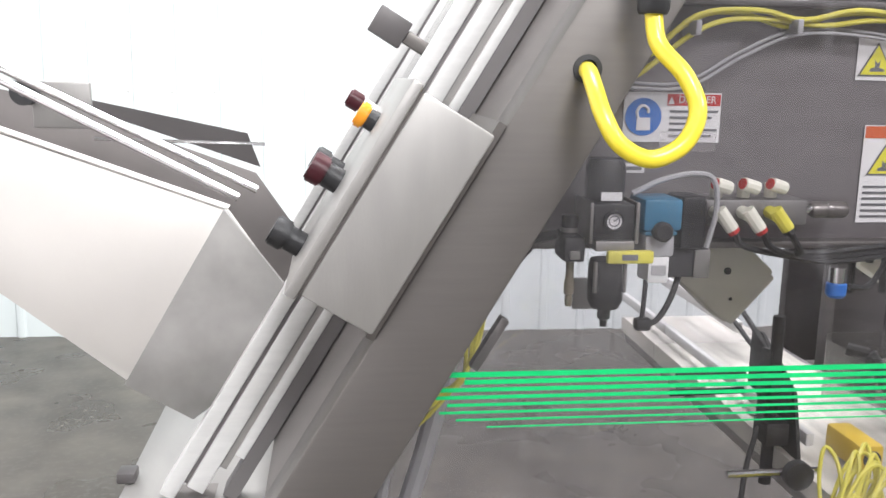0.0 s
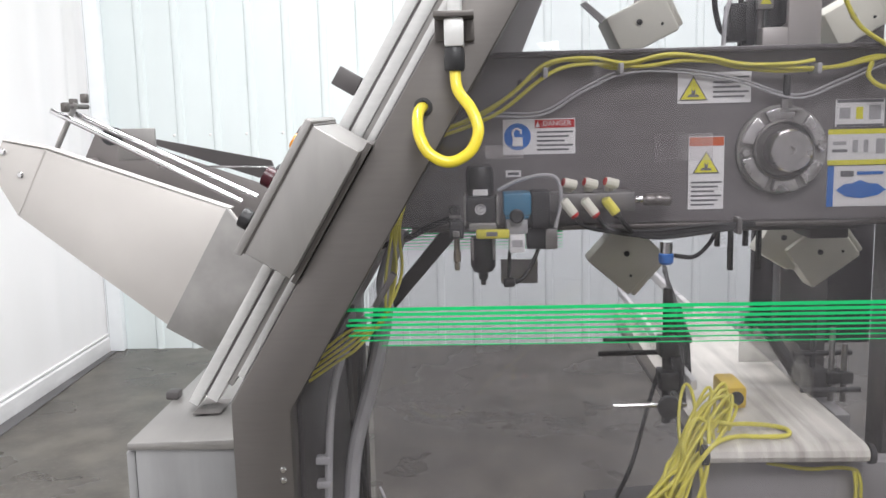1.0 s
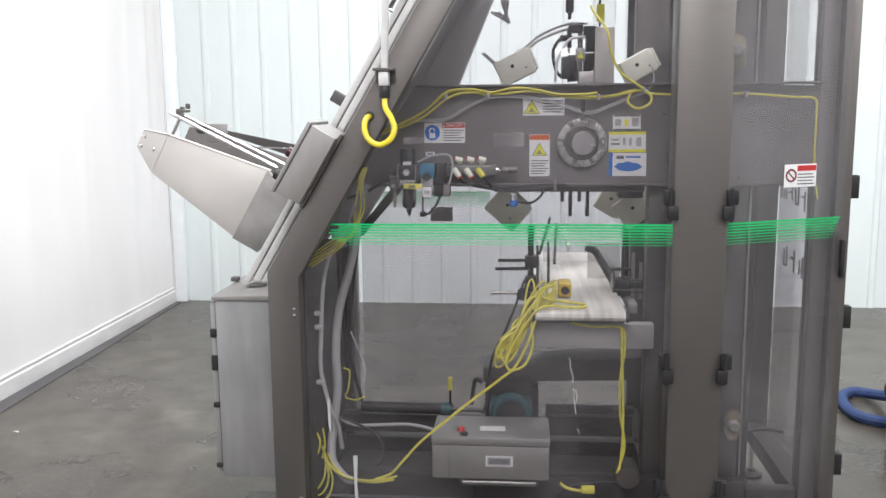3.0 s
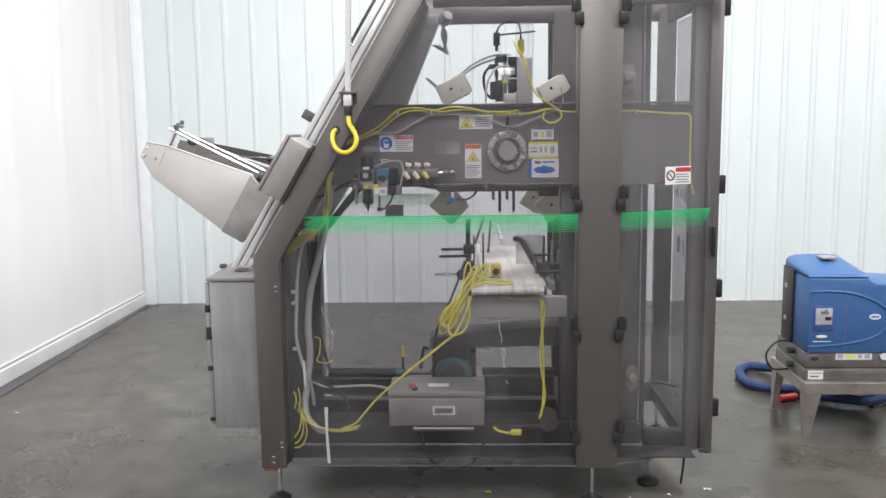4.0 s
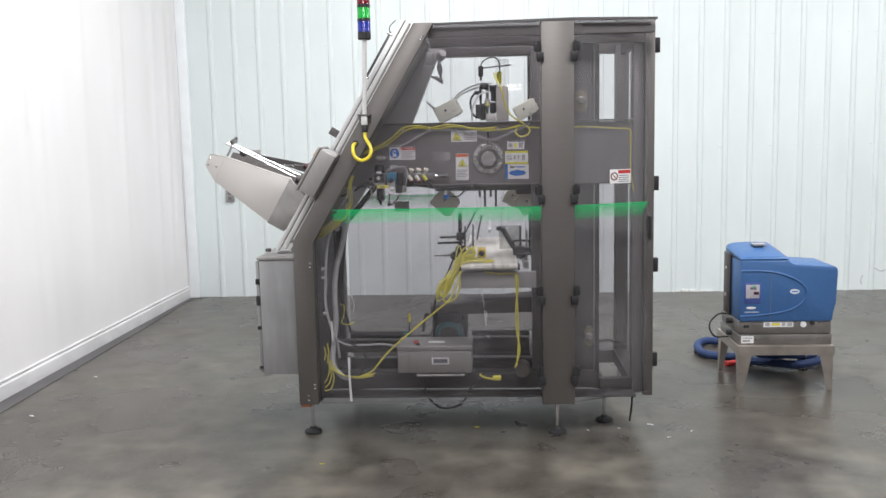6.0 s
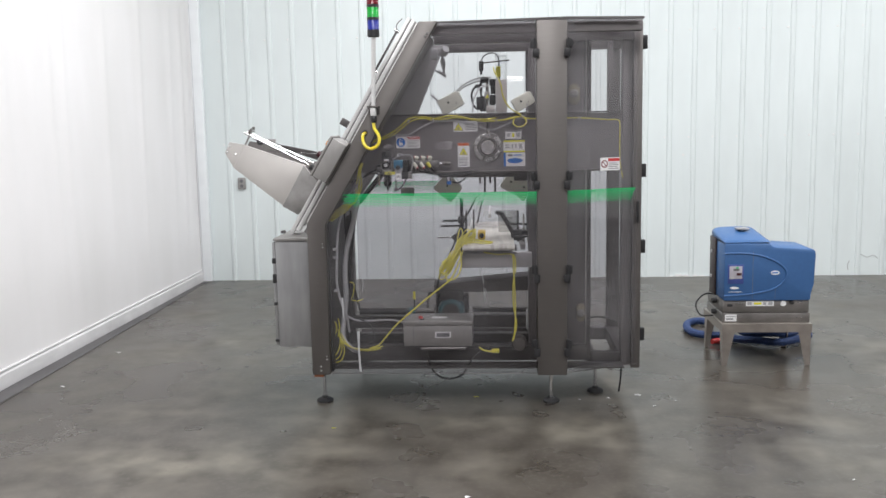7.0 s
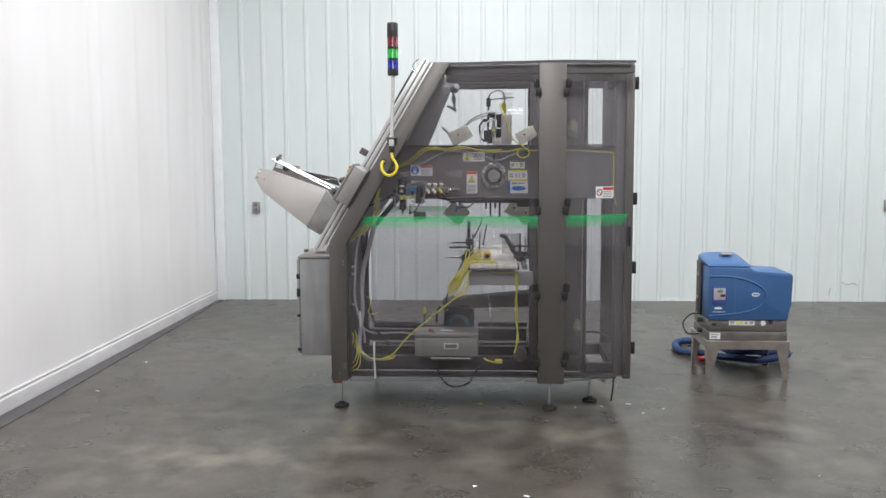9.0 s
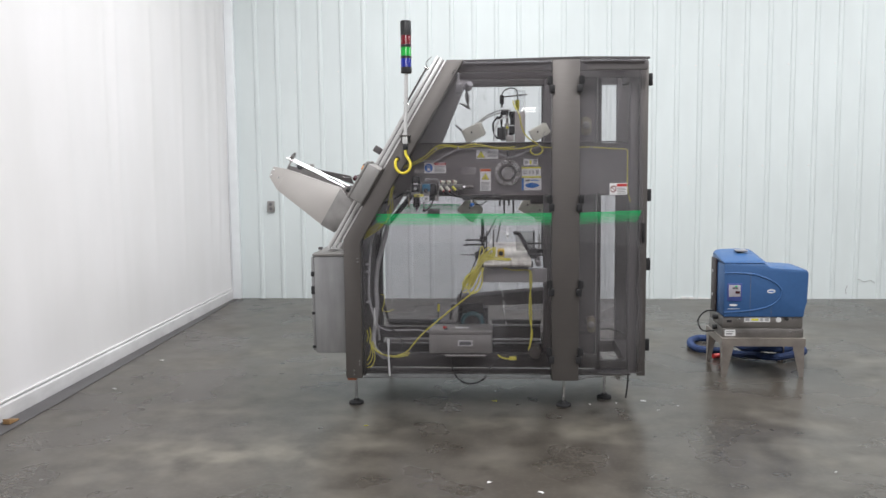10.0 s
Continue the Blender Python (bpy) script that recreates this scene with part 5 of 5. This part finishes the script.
part("light_cable", tube([(PX, PY, 1.515), (0.514, 0.793, 1.484), (0.533, 0.772, 1.456), (0.5425, 0.761, 1.426), (0.530, 0.757, 1.397), (0.501, 0.757, 1.383), (0.473, 0.760, 1.395), (0.459, 0.768, 1.419), (0.455, 0.788, 1.443), (0.457, 0.815, 1.457), (0.461, 0.842, 1.461)], 0.0083, 12, 8), HOOK_YELLOW, machine, "thick yellow cable curving into the post")
part("cable_grommet", lathe([(0.009, 0), (0.014, 0), (0.014, 0.003), (0.009, 0.004), (0.009, 0)], (0.461, YF, 1.461), (0, -1, 0), 16), RUBBER, machine)

# loading hopper
PLACE = Matrix.Translation((0.0, -0.02, 0.008))
PL = [(-0.340, 1.358), (-0.312, 1.413), (-0.233, 1.397), (0.093, 1.281), (0.19, 1.14), (0.044, 1.022), (-0.035, 1.068), (-0.296, 1.276)]
HY = 1.10
hop = part("hopper", prism(PL, HY, HY + 0.006, 0.001), HOPPER, machine, "pale steel loading hopper")
part("seam_fold", prism([(-0.234, 1.398), (-0.2315, 1.397), (-0.2945, 1.276), (-0.297, 1.278)], HY - 0.0015, HY + 0.0005), HOPPER, hop)
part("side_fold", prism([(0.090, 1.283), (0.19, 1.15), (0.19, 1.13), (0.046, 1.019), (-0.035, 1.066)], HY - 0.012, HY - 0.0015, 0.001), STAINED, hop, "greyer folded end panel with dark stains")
part("top_fold", prism([(-0.312, 1.414), (-0.233, 1.398), (0.093, 1.282), (0.092, 1.279), (-0.234, 1.394), (-0.312, 1.410)], HY, HY + 0.03), HOPPER, hop)
# far side and floor: the hopper's inner shade is put into a darker colour
part("shaded_far_side", prism(PL, 1.50, 1.506, 0.001), INNER, hop)
part("shaded_hopper_floor", prism([(-0.335, 1.36), (-0.296, 1.280), (-0.035, 1.072), (-0.015, 1.09), (-0.27, 1.295), (-0.31, 1.36)], HY + 0.006, 1.50), INNER, hop)
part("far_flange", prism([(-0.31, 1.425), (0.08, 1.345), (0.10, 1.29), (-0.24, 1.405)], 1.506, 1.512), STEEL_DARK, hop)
for bx, bz in ((-0.312, 1.392), (-0.326, 1.362), (-0.284, 1.350)):
    bolt(hop, bx, HY, bz, 0.006)
part("guide_rail", rod((-0.246, 1.16, 1.464), (0.10, 1.16, 1.287), 0.0055), CHROME, hop, "chrome guide rod")
part("guide_rail", rod((-0.240, 1.20, 1.467), (0.12, 1.20, 1.292), 0.0055), CHROME, hop, "chrome guide rod")
part("rail_post", rod((-0.250, 1.18, 1.395), (-0.207, 1.18, 1.476), 0.005), STEEL_LIGHT, hop)
part("rail_cross", rod((-0.214, 1.14, 1.470), (-0.214, 1.245, 1.470), 0.0045), STEEL, hop)
for yy in (1.15, 1.185, 1.235):
    part("rail_clamp", box(-0.221, -0.207, yy - 0.007, yy + 0.007, 1.460 + 0.2 * (yy - 1.15), 1.478 + 0.2 * (yy - 1.15), 0.003), STEEL, hop)
part("belt_wheel", lathe([(0.006, 0), (0.018, 0), (0.018, 0.03), (0.006, 0.03), (0.006, 0)], (-0.205, 1.32, 1.410), (0, 1, 0), 20), RUBBER, hop)
part("wheel_block", box(-0.20, -0.12, 1.34, 1.35, 1.36, 1.425, 0.003), STEEL_LIGHT, hop)
part("wire", rod((-0.12, 1.35, 1.345), (0.12, 1.35, 1.340), 0.0025, n=6), CHROME, hop)


# ---- extension cord on the conveyor ----
PLACE = Matrix()
cord = thing("extension_cord", (0.93, 1.1, 0.84), "bundled yellow extension cord hung over the conveyor", "cord")
rng = random.Random(4)
bm = bmesh.new()
for k in range(15):
    # each loop runs from the splayed top through a tight waist to its low end
    top = Vector((0.962 + rng.uniform(-0.036, 0.045), 0.0, 0.908 + rng.uniform(-0.03, 0.024)))
    waist = Vector((0.905 + rng.uniform(-0.010, 0.010), 0.0, 0.815 + rng.uniform(-0.012, 0.012)))
    bot = Vector((0.855 + rng.uniform(-0.04, 0.03), 0.0, 0.735 + rng.uniform(-0.06, 0.04)))
    wide_top, wide_low = rng.uniform(0.012, 0.040), rng.uniform(0.004, 0.016) if k % 4 else 0.034
    pts = []
    for q in range(16):
        an = 2 * math.pi * q / 16 + 0.2 * k
        c = 0.5 - 0.5 * math.cos(an)
        f = abs(2 * c - 1)
        end, wide = (top, wide_top) if c < 0.5 else (bot, wide_low)
        axis = (end - waist).normalized()
        side = Vector((-axis.z, 0, axis.x)) * (1 if c < 0.5 else -1)
        p = waist.lerp(end, f) + side * (0.004 + wide * f ** 0.6) * math.sin(an)
        pts.append((p.x, 1.110 - 0.105 * c ** 0.7 + 0.006 * (k - 7) * (1 - 0.5 * c) + 0.010 * math.sin(an * 2 + k), p.z + 0.004 * math.sin(an * 3 + k * 1.7) + rng.uniform(-0.002, 0.002)))
    tube(pts + pts[:2], 0.0031, 7, 4, bm)
part("loops", bm, YELLOW, cord)
part("lead", tube([(0.955, 1.02, 0.90), (0.985, 1.05, 0.885), (1.03, 1.085, 0.872), (1.075, 1.09, 0.866), (1.096, 1.07, 0.865), (1.085, 1.045, 0.864), (1.04, 1.035, 0.866), (0.985, 1.02, 0.872), (0.94, 1.0, 0.86), (0.89, 0.99, 0.79), (0.85, 0.985, 0.71), (0.86, 0.985, 0.675), (0.905, 0.99, 0.69), (0.93, 1.0, 0.75), (0.925, 1.01, 0.82)], 0.0042, 8, 6), YELLOW, cord)
part("lead", tube([(0.95, 1.05, 0.90), (0.93, 1.0, 0.80), (0.88, 0.99, 0.69), (0.83, 0.985, 0.645), (0.76, 0.98, 0.59), (0.693, 0.98, 0.535), (0.582, 0.975, 0.44), (0.52, 0.975, 0.37), (0.48, 0.98, 0.325), (0.43, 0.98, 0.305)], 0.0042, 8, 6), YELLOW, cord)
part("lead", tube([(1.204, 1.035, 0.80), (1.208, 1.035, 0.77), (1.208, 1.035, 0.72), (1.213, 1.04, 0.636), (1.216, 1.03, 0.52), (1.214, 1.02, 0.42), (1.205, 1.01, 0.345)], 0.0040, 8, 6), YELLOW, cord)
part("lead", tube([(1.05, 1.04, 0.815), (1.12, 1.04, 0.803), (1.185, 1.036, 0.806), (1.214, 1.038, 0.79), (1.217, 1.038, 0.72), (1.205, 1.04, 0.636), (1.207, 1.03, 0.52), (1.222, 1.02, 0.42), (1.198, 1.01, 0.335)], 0.0036, 8, 6), YELLOW, cord)
part("lead", tube([(1.12, 1.0, 0.285), (1.08, 0.985, 0.285), (1.04, 0.98, 0.295), (1.02, 0.98, 0.31)], 0.005, 8), YELLOW, cord)
part("plug", box(1.085, 1.128, 0.972, 1.0, 0.278, 0.30, 0.006), YELLOW, cord, "yellow plug")
sock = part("socket_block", box(1.016, 1.058, 1.19, 1.29, 0.864, 0.908, 0.007), mat("orange_yellow_plastic", (0.72, 0.50, 0.05), 0.45, 0, 0.08, 20), cord, "orange-yellow triple socket block")
part("socket_face", lathe([(0, 0), (0.014, 0), (0.014, 0.003), (0, 0.003)], (1.037, 1.19, 0.886), (0, -1, 0), 14), RUBBER, sock)
bm = bmesh.new()
tube([(0.206, 0.975, 0.50), (0.235, 0.98, 0.468), (0.252, 0.985, 0.430), (0.245, 0.985, 0.39), (0.226, 0.98, 0.366), (0.206, 0.975, 0.345)], 0.0034, 7, 5, bm)
tube([(0.262, 0.985, 0.47), (0.268, 0.985, 0.42), (0.258, 0.985, 0.37)], 0.0034, 7, 5, bm)
for k in range(3):
    q = 0.017 * k
    tube([(0.258 + 0.004 * k, 0.985 - 0.006 * k, 0.41), (0.276 - q * 0.2, 0.98, 0.355), (0.292 - q * 0.8, 0.975, 0.30 + q * 0.3), (0.276 - q * 0.8, 0.97, 0.245 + q), (0.238 - q * 0.2, 0.97, 0.232 + q * 0.9), (0.204 + q * 0.7, 0.972, 0.252 + q * 0.7), (0.212 + q * 0.6, 0.974, 0.30 + q), (0.240, 0.976, 0.36 + q * 0.5)], 0.0032, 7, 5, bm)
tube([(0.262, 0.985, 0.40), (0.283, 0.985, 0.345), (0.33, 0.98, 0.312), (0.40, 0.98, 0.300), (0.46, 0.98, 0.306), (0.50, 0.98, 0.318)], 0.0036, 7, 5, bm)
tube([(0.275, 0.99, 0.385), (0.30, 0.99, 0.335), (0.35, 0.985, 0.302), (0.42, 0.985, 0.292), (0.49, 0.985, 0.303)], 0.0034, 7, 5, bm)
part("end_coil", bm, YELLOW, cord)
blk = thing("black_lead", (0.86, 1.2, 0.3), "black power lead hanging from the conveyor guide", "cord")
part("lead", tube([(0.905, 1.30, 0.90), (0.88, 1.28, 0.83), (0.84, 1.22, 0.74), (0.80, 1.20, 0.66), (0.785, 1.20, 0.58), (0.78, 1.20, 0.50), (0.765, 1.18, 0.462)], 0.0045, 8), RUBBER, blk)


# ---- glue melter on its stand ----
PLACE = Matrix.Translation((2.482, 1.727, 0)) @ Matrix.Diagonal((1.024, 1.024, 1.0, 1)) @ Matrix.Translation((-2.437, -1.654, 0))
stand = thing("steel_stand", (2.7, 1.85, 0), "low stainless steel stand with tapered legs", "stand")
SY0, SY1, SZ = 1.648, 2.12, 0.26
part("tabletop", box(2.437, 2.962, SY0, SY1, SZ - 0.007, SZ, 0.001), STAND, stand)
for x0, x1, y0, y1 in ((2.437, 2.962, SY0, SY0 + 0.004), (2.437, 2.962, SY1 - 0.004, SY1), (2.437, 2.441, SY0 + 0.005, SY1 - 0.005), (2.958, 2.962, SY0 + 0.005, SY1 - 0.005)):
    part("apron", box(x0, x1, y0, y1, SZ - 0.052, SZ - 0.0075), STAND, stand)
for lx, sx in ((2.442, 1), (2.957, -1)):
    for ly, sy in ((SY0 + 0.006, 1), (SY1 - 0.006, -1)):
        bm = prism([(lx, 0), (lx + sx * 0.028, 0), (lx + sx * 0.072, SZ - 0.053), (lx, SZ - 0.053)], ly, ly + sy * 0.004)
        prism([(ly + sy * 0.004, 0), (ly + sy * 0.026, 0), (ly + sy * 0.068, SZ - 0.053), (ly + sy * 0.004, SZ - 0.053)], -lx, -lx - sx * 0.004, bm=bm, m=Matrix.Rotation(math.pi / 2, 4, "Z"))
        part("leg", bm, STAND, stand)

melter = thing("glue_melter", (2.7, 1.85, 0.26), "blue hot melt glue unit on a steel base", "glue melter")
part("base", box(2.446, 2.958, 1.685, 2.08, 0.26, 0.320, 0.004), WORN, melter, "stainless base")
base = part("base", box(2.450, 2.954, 1.692, 2.075, 0.323, 0.396, 0.004), WORN, melter, "stainless base")
sticker(2.585, 2.748, 0.362, 0.394, 1.692, [(0.05, 0.2, 0.2, 0.8, GREYCABLE), (0.28, 0.55, 0.3, 0.7, LABEL_YELLOW), (0.62, 0.72, 0.25, 0.75, GREYCABLE), (0.80, 0.95, 0.2, 0.8, GREYCABLE)], "white rating strip", "rating_label", parent=melter)
sticker(2.462, 2.530, 0.270, 0.312, 1.685, [(0.1, 0.9, 0.62, 0.78, GREYCABLE), (0.1, 0.7, 0.25, 0.42, INK)], "white rating label", "rating_label", parent=melter)
part("gauge", lathe([(0, 0), (0.017, 0), (0.017, 0.01), (0, 0.01)], (2.80, 1.692, 0.378), (0, -1, 0), 16), PAPER, melter)
part("port", lathe([(0, 0), (0.012, 0), (0.012, 0.015), (0, 0.015)], (2.85, 1.692, 0.385), (0, -1, 0), 12), RUBBER, melter)
part("port", box(2.475, 2.505, 1.686, 1.692, 0.360, 0.376, 0.001), RUBBER, melter)
for bx, bz in ((2.54, 0.378), (2.56, 0.378), (2.89, 0.385), (2.91, 0.385), (2.54, 0.295), (2.56, 0.295), (2.88, 0.295), (2.91, 0.295)):
    bolt(melter, bx, 1.690 if bz > 0.32 else 1.684, bz, 0.005)
HP = [(2.45, 0.397), (2.955, 0.397), (2.960, 0.445), (2.974, 0.50), (2.980, 0.680), (2.974, 0.704), (2.954, 0.713), (2.79, 0.724), (2.742, 0.727), (2.724, 0.735), (2.712, 0.749), (2.45, 0.752)]
hs = part("housing", prism(HP, 1.676, 2.0, 0.010), BLUE, melter, "glossy blue moulded housing")
bm = prism([(2.446, 0.7525), (2.716, 0.7515), (2.716, 0.778), (2.704, 0.800), (2.678, 0.813), (2.60, 0.818), (2.50, 0.815), (2.462, 0.808), (2.446, 0.792)], 1.680, 1.998, 0.008)
for v in bm.verts:
    if v.co.z > 0.7545:
        # the lid falls off towards the front edge
        f = min(1.0, 0.22 + 0.78 * max(0.0, (v.co.y - 1.682)) / 0.12)
        v.co.z = 0.7545 + (v.co.z - 0.7545) * f
for v in bm.verts:
    if v.co.y < 1.80 and v.co.z > 0.7545:
        v.co.y += (v.co.z - 0.7545) * 0.6
lid = part("lid", bm, BLUE, melter)
part("lid_handle", box(2.570, 2.640, 1.86, 1.93, 0.810, 0.8192, 0.0005), PALE, lid)
part("swoosh", tube([(2.452, 1.676, 0.690), (2.56, 1.674, 0.690), (2.66, 1.674, 0.675), (2.76, 1.674, 0.632), (2.81, 1.674, 0.575), (2.79, 1.674, 0.51), (2.72, 1.674, 0.465), (2.60, 1.674, 0.440), (2.452, 1.676, 0.428)], 0.006, 8), BLUE, hs)
part("seam", box(2.615, 2.617, 1.6745, 1.677, 0.41, 0.70), INK, hs)
part("seam", box(2.748, 2.7495, 1.6745, 1.677, 0.41, 0.47), INK, hs)
pan = part("control_panel", box(2.470, 2.562, 1.670, 1.678, 0.505, 0.622, 0.003), mat("dark_blue_panel", (0.06, 0.09, 0.30), 0.4), hs, "dark blue control panel with a grey display")
part("display", box(2.478, 2.552, 1.667, 1.6698, 0.535, 0.612, 0.001), mat("pale_grey_keypad", (0.45, 0.43, 0.47), 0.4), pan)
part("readout", box(2.50, 2.535, 1.665, 1.6668, 0.585, 0.598), INK, pan)
part("button", box(2.483, 2.503, 1.666, 1.6698, 0.533, 0.548, 0.001), GREYCABLE, pan)
part("button", box(2.520, 2.548, 1.664, 1.6668, 0.556, 0.572, 0.001), DARKRED, pan)
part("button", box(2.515, 2.53, 1.664, 1.6668, 0.600, 0.608, 0.001), GREEN, pan)
bm = lathe([(0, 0), (0.026, 0), (0.026, 0.002), (0, 0.002)], (0, 0, 0), (0, -1, 0), 24)
bm.transform(Matrix.Translation((2.745, 1.675, 0.570)) @ Matrix.Diagonal((1, 1, 0.52, 1)))
oval = part("oval_badge", bm, PAPER, hs, "white oval badge")
part("badge_bar", box(2.728, 2.762, 1.6722, 1.673, 0.566, 0.574), LABEL_BLUE, oval)
bm = lathe([(0, 0), (0.026, 0), (0.026, 0.002), (0, 0.002)], (0, 0, 0), (0, -1, 0), 20)
bm.transform(Matrix.Translation((2.51, 1.675, 0.478)) @ Matrix.Diagonal((1, 1, 0.28, 1)))
part("name_bar", bm, PAPER, hs)
part("name_bar", box(2.475, 2.555, 1.6735, 1.6755, 0.452, 0.455), PAPER, hs)
part("side_panel", box(2.438, 2.449, 1.862, 1.995, 0.40, 0.762, 0.003), mat("brown_black_plastic", (0.035, 0.022, 0.022), 0.45), melter, "dark side panel")
for zz in (0.66, 0.50):
    part("side_clip", box(2.432, 2.439, 1.93, 1.95, zz, zz + 0.02, 0.001), GREYCABLE, melter)
for zz in (0.30, 0.37):
    part("hose_port", rod((2.450, 1.84, zz), (2.420, 1.84, zz), 0.016), RUBBER, melter)
part("power_lead", tube([(2.45, 1.90, 0.40), (2.38, 1.88, 0.40), (2.33, 1.87, 0.34), (2.36, 1.87, 0.27), (2.44, 1.88, 0.265)], 0.005, 8), RUBBER, melter)

hose = thing("heated_hose", (2.8, 2.4, 0), "coiled dark blue heated hose lying on the floor", "hose")
PLACE = Matrix()
pts = [(2.56, 2.13, 0.24), (2.62, 2.30, 0.19), (2.67, 2.60, 0.09), (2.66, 2.80, 0.035), (2.58, 2.86, 0.028), (2.50, 2.78, 0.028), (2.465, 2.64, 0.028), (2.475, 2.49, 0.028), (2.55, 2.42, 0.028), (2.66, 2.38, 0.03)]
for k in range(24):
    an = -2.75 + k * 0.60
    pts.append((2.96 + (0.255 - 0.003 * k) * math.cos(an) + 0.012 * math.sin(k * 2.1), 2.38 + (0.235 - 0.003 * k) * math.sin(an), 0.030 + 0.0046 * k + 0.010 * math.sin(k * 1.7) ** 2))
part("sleeve", tube(pts, 0.026, 10, 5), BLUE_DARK, hose)
part("end_cuff", rod((2.55, 2.25, 0.022), (2.65, 2.29, 0.022), 0.018), RED, hose, "red cuff")

# ---- marks on the ribbed wall ----
PLACE = Matrix.Translation((-1.478, YB, 0)) @ Matrix.Diagonal((1.0485, 1, 1.045, 1)) @ Matrix.Translation((1.4175, -YB, 0))
part("scuff", tube([(4.30, YB + 0.003, 0.14), (4.34, YB + 0.003, 0.19), (4.40, YB + 0.003, 0.165), (4.46, YB + 0.003, 0.18), (4.50, YB + 0.003, 0.15)], 0.004, 5), SCUFF, wall_back, "grey scuff near the floor")
part("scuff", tube([(4.24, YB + 0.003, 0.05), (4.235, YB + 0.003, 0.09), (4.25, YB + 0.003, 0.13)], 0.003, 5), GREYCABLE, wall_back)
bm = bmesh.new()
for q in range(5):
    box(2.62 + 0.07 * q, 2.68 + 0.07 * q, YB - 0.006 - 0.004 * (q % 3), YB + 0.002, 0.0, 0.010 + 0.004 * ((q * 3) % 4), 0.002, bm=bm)
for sx, sz, sl, sr in ((0.06, 0.245, 0.15, 0.006), (0.257, 0.24, 0.17, 0.006), (0.11, 0.235, 0.05, 0.004), (0.32, 0.22, 0.06, 0.004)):
    part("scuff", tube([(sx, YB + 0.0035, sz), (sx + 0.012, YB + 0.003, sz - sl * 0.4), (sx + 0.004, YB + 0.003, sz - sl * 0.75), (sx + 0.014, YB + 0.0035, sz - sl)], sr, 5), SCUFF, wall_back, "soft grey scuff")
for sx, sz in ((2.744, 1.117), (2.833, 0.979)):
    part("screw", lathe([(0, 0), (0.011, 0), (0.011, 0.004), (0, 0.006)], (sx, YB + 0.004, sz), (0, -1, 0), 10), WHITE, wall_back)
for sx, sz, ww, hh in ((2.80, 0.80, 0.05, 0.20), (2.73, 1.02, 0.035, 0.10), (2.90, 0.52, 0.04, 0.12), (3.62, 0.30, 0.06, 0.10)):
    dent = lathe([(0, 0.004), (0.4, 0.0034), (0.7, 0.0018), (0.9, 0.0006), (1.0, 0)], (0, 0, 0), (0, -1, 0), 18)
    dent.transform(Matrix.Translation((sx, YB + 0.0035, sz)) @ Matrix.Diagonal((ww, 1, hh, 1)))
    part("dent", dent, WALL, wall_back, "shallow dent in the panel")
part("bent_edge", bm, WHITE, wall_back, "bent bottom edge of the panel")

# ---- scraps on the floor ----
PLACE = Matrix()
rng = random.Random(9)
for sx, sy, sw, m in ((-1.452, 2.088, 0.032, PAPER), (-1.452, 1.289, 0.036, PAPER), (1.884, 1.113, 0.03, PAPER), (1.943, 0.924, 0.018, PAPER), (0.996, 1.081, 0.03, LABEL_YELLOW), (1.220, -0.380, 0.028, PAPER), (0.993, -0.267, 0.024, PAPER), (1.717, 1.058, 0.014, PAPER), (2.072, 1.013, 0.016, PAPER), (2.591, -0.067, 0.016, PAPER), (1.560, 1.029, 0.012, PAPER), (0.298, 0.563, 0.02, LABEL_YELLOW)):
    bm = bmesh.new()
    n = 5
    vs = [bm.verts.new((sw * (q / n - 0.5), 0.16 * sw * (1 if w else -0.6) * (0.7 + 0.3 * rng.random()), 0.003 + 0.006 * rng.random())) for w in (0, 1) for q in range(n + 1)]
    for q in range(n):
        bm.faces.new((vs[q], vs[q + 1], vs[n + 2 + q], vs[n + 1 + q]))
    r = bmesh.ops.extrude_face_region(bm, geom=bm.faces[:])
    bmesh.ops.translate(bm, verts=[v for v in r["geom"] if isinstance(v, bmesh.types.BMVert)], vec=(0, 0, -0.0025))
    bm.transform(Matrix.Translation((sx, sy, 0)) @ Matrix.Rotation(rng.uniform(-0.5, 0.9), 4, "Z"))
    solo("paper_scrap", bm, m, "small torn paper scrap on the concrete floor" if m is PAPER else "small yellow plastic scrap on the concrete floor", "scrap", "scraps on the floor")

wedge = solo("wood_wedge", prism([(0, 0), (0.09, 0), (0.09, 0.008), (0, 0.03)], 0, 0.045, 0.002, m=Matrix.Translation((-1.700, 0.50, 0.0062)) @ Matrix.Rotation(1.55, 4, "Z")), mat("raw_wood", (0.36, 0.21, 0.09), 0.7, 0, 0.2, 20, 0.1, 60, (1, 8, 8)), "small raw wooden wedge beside the white skirting", "wedge")
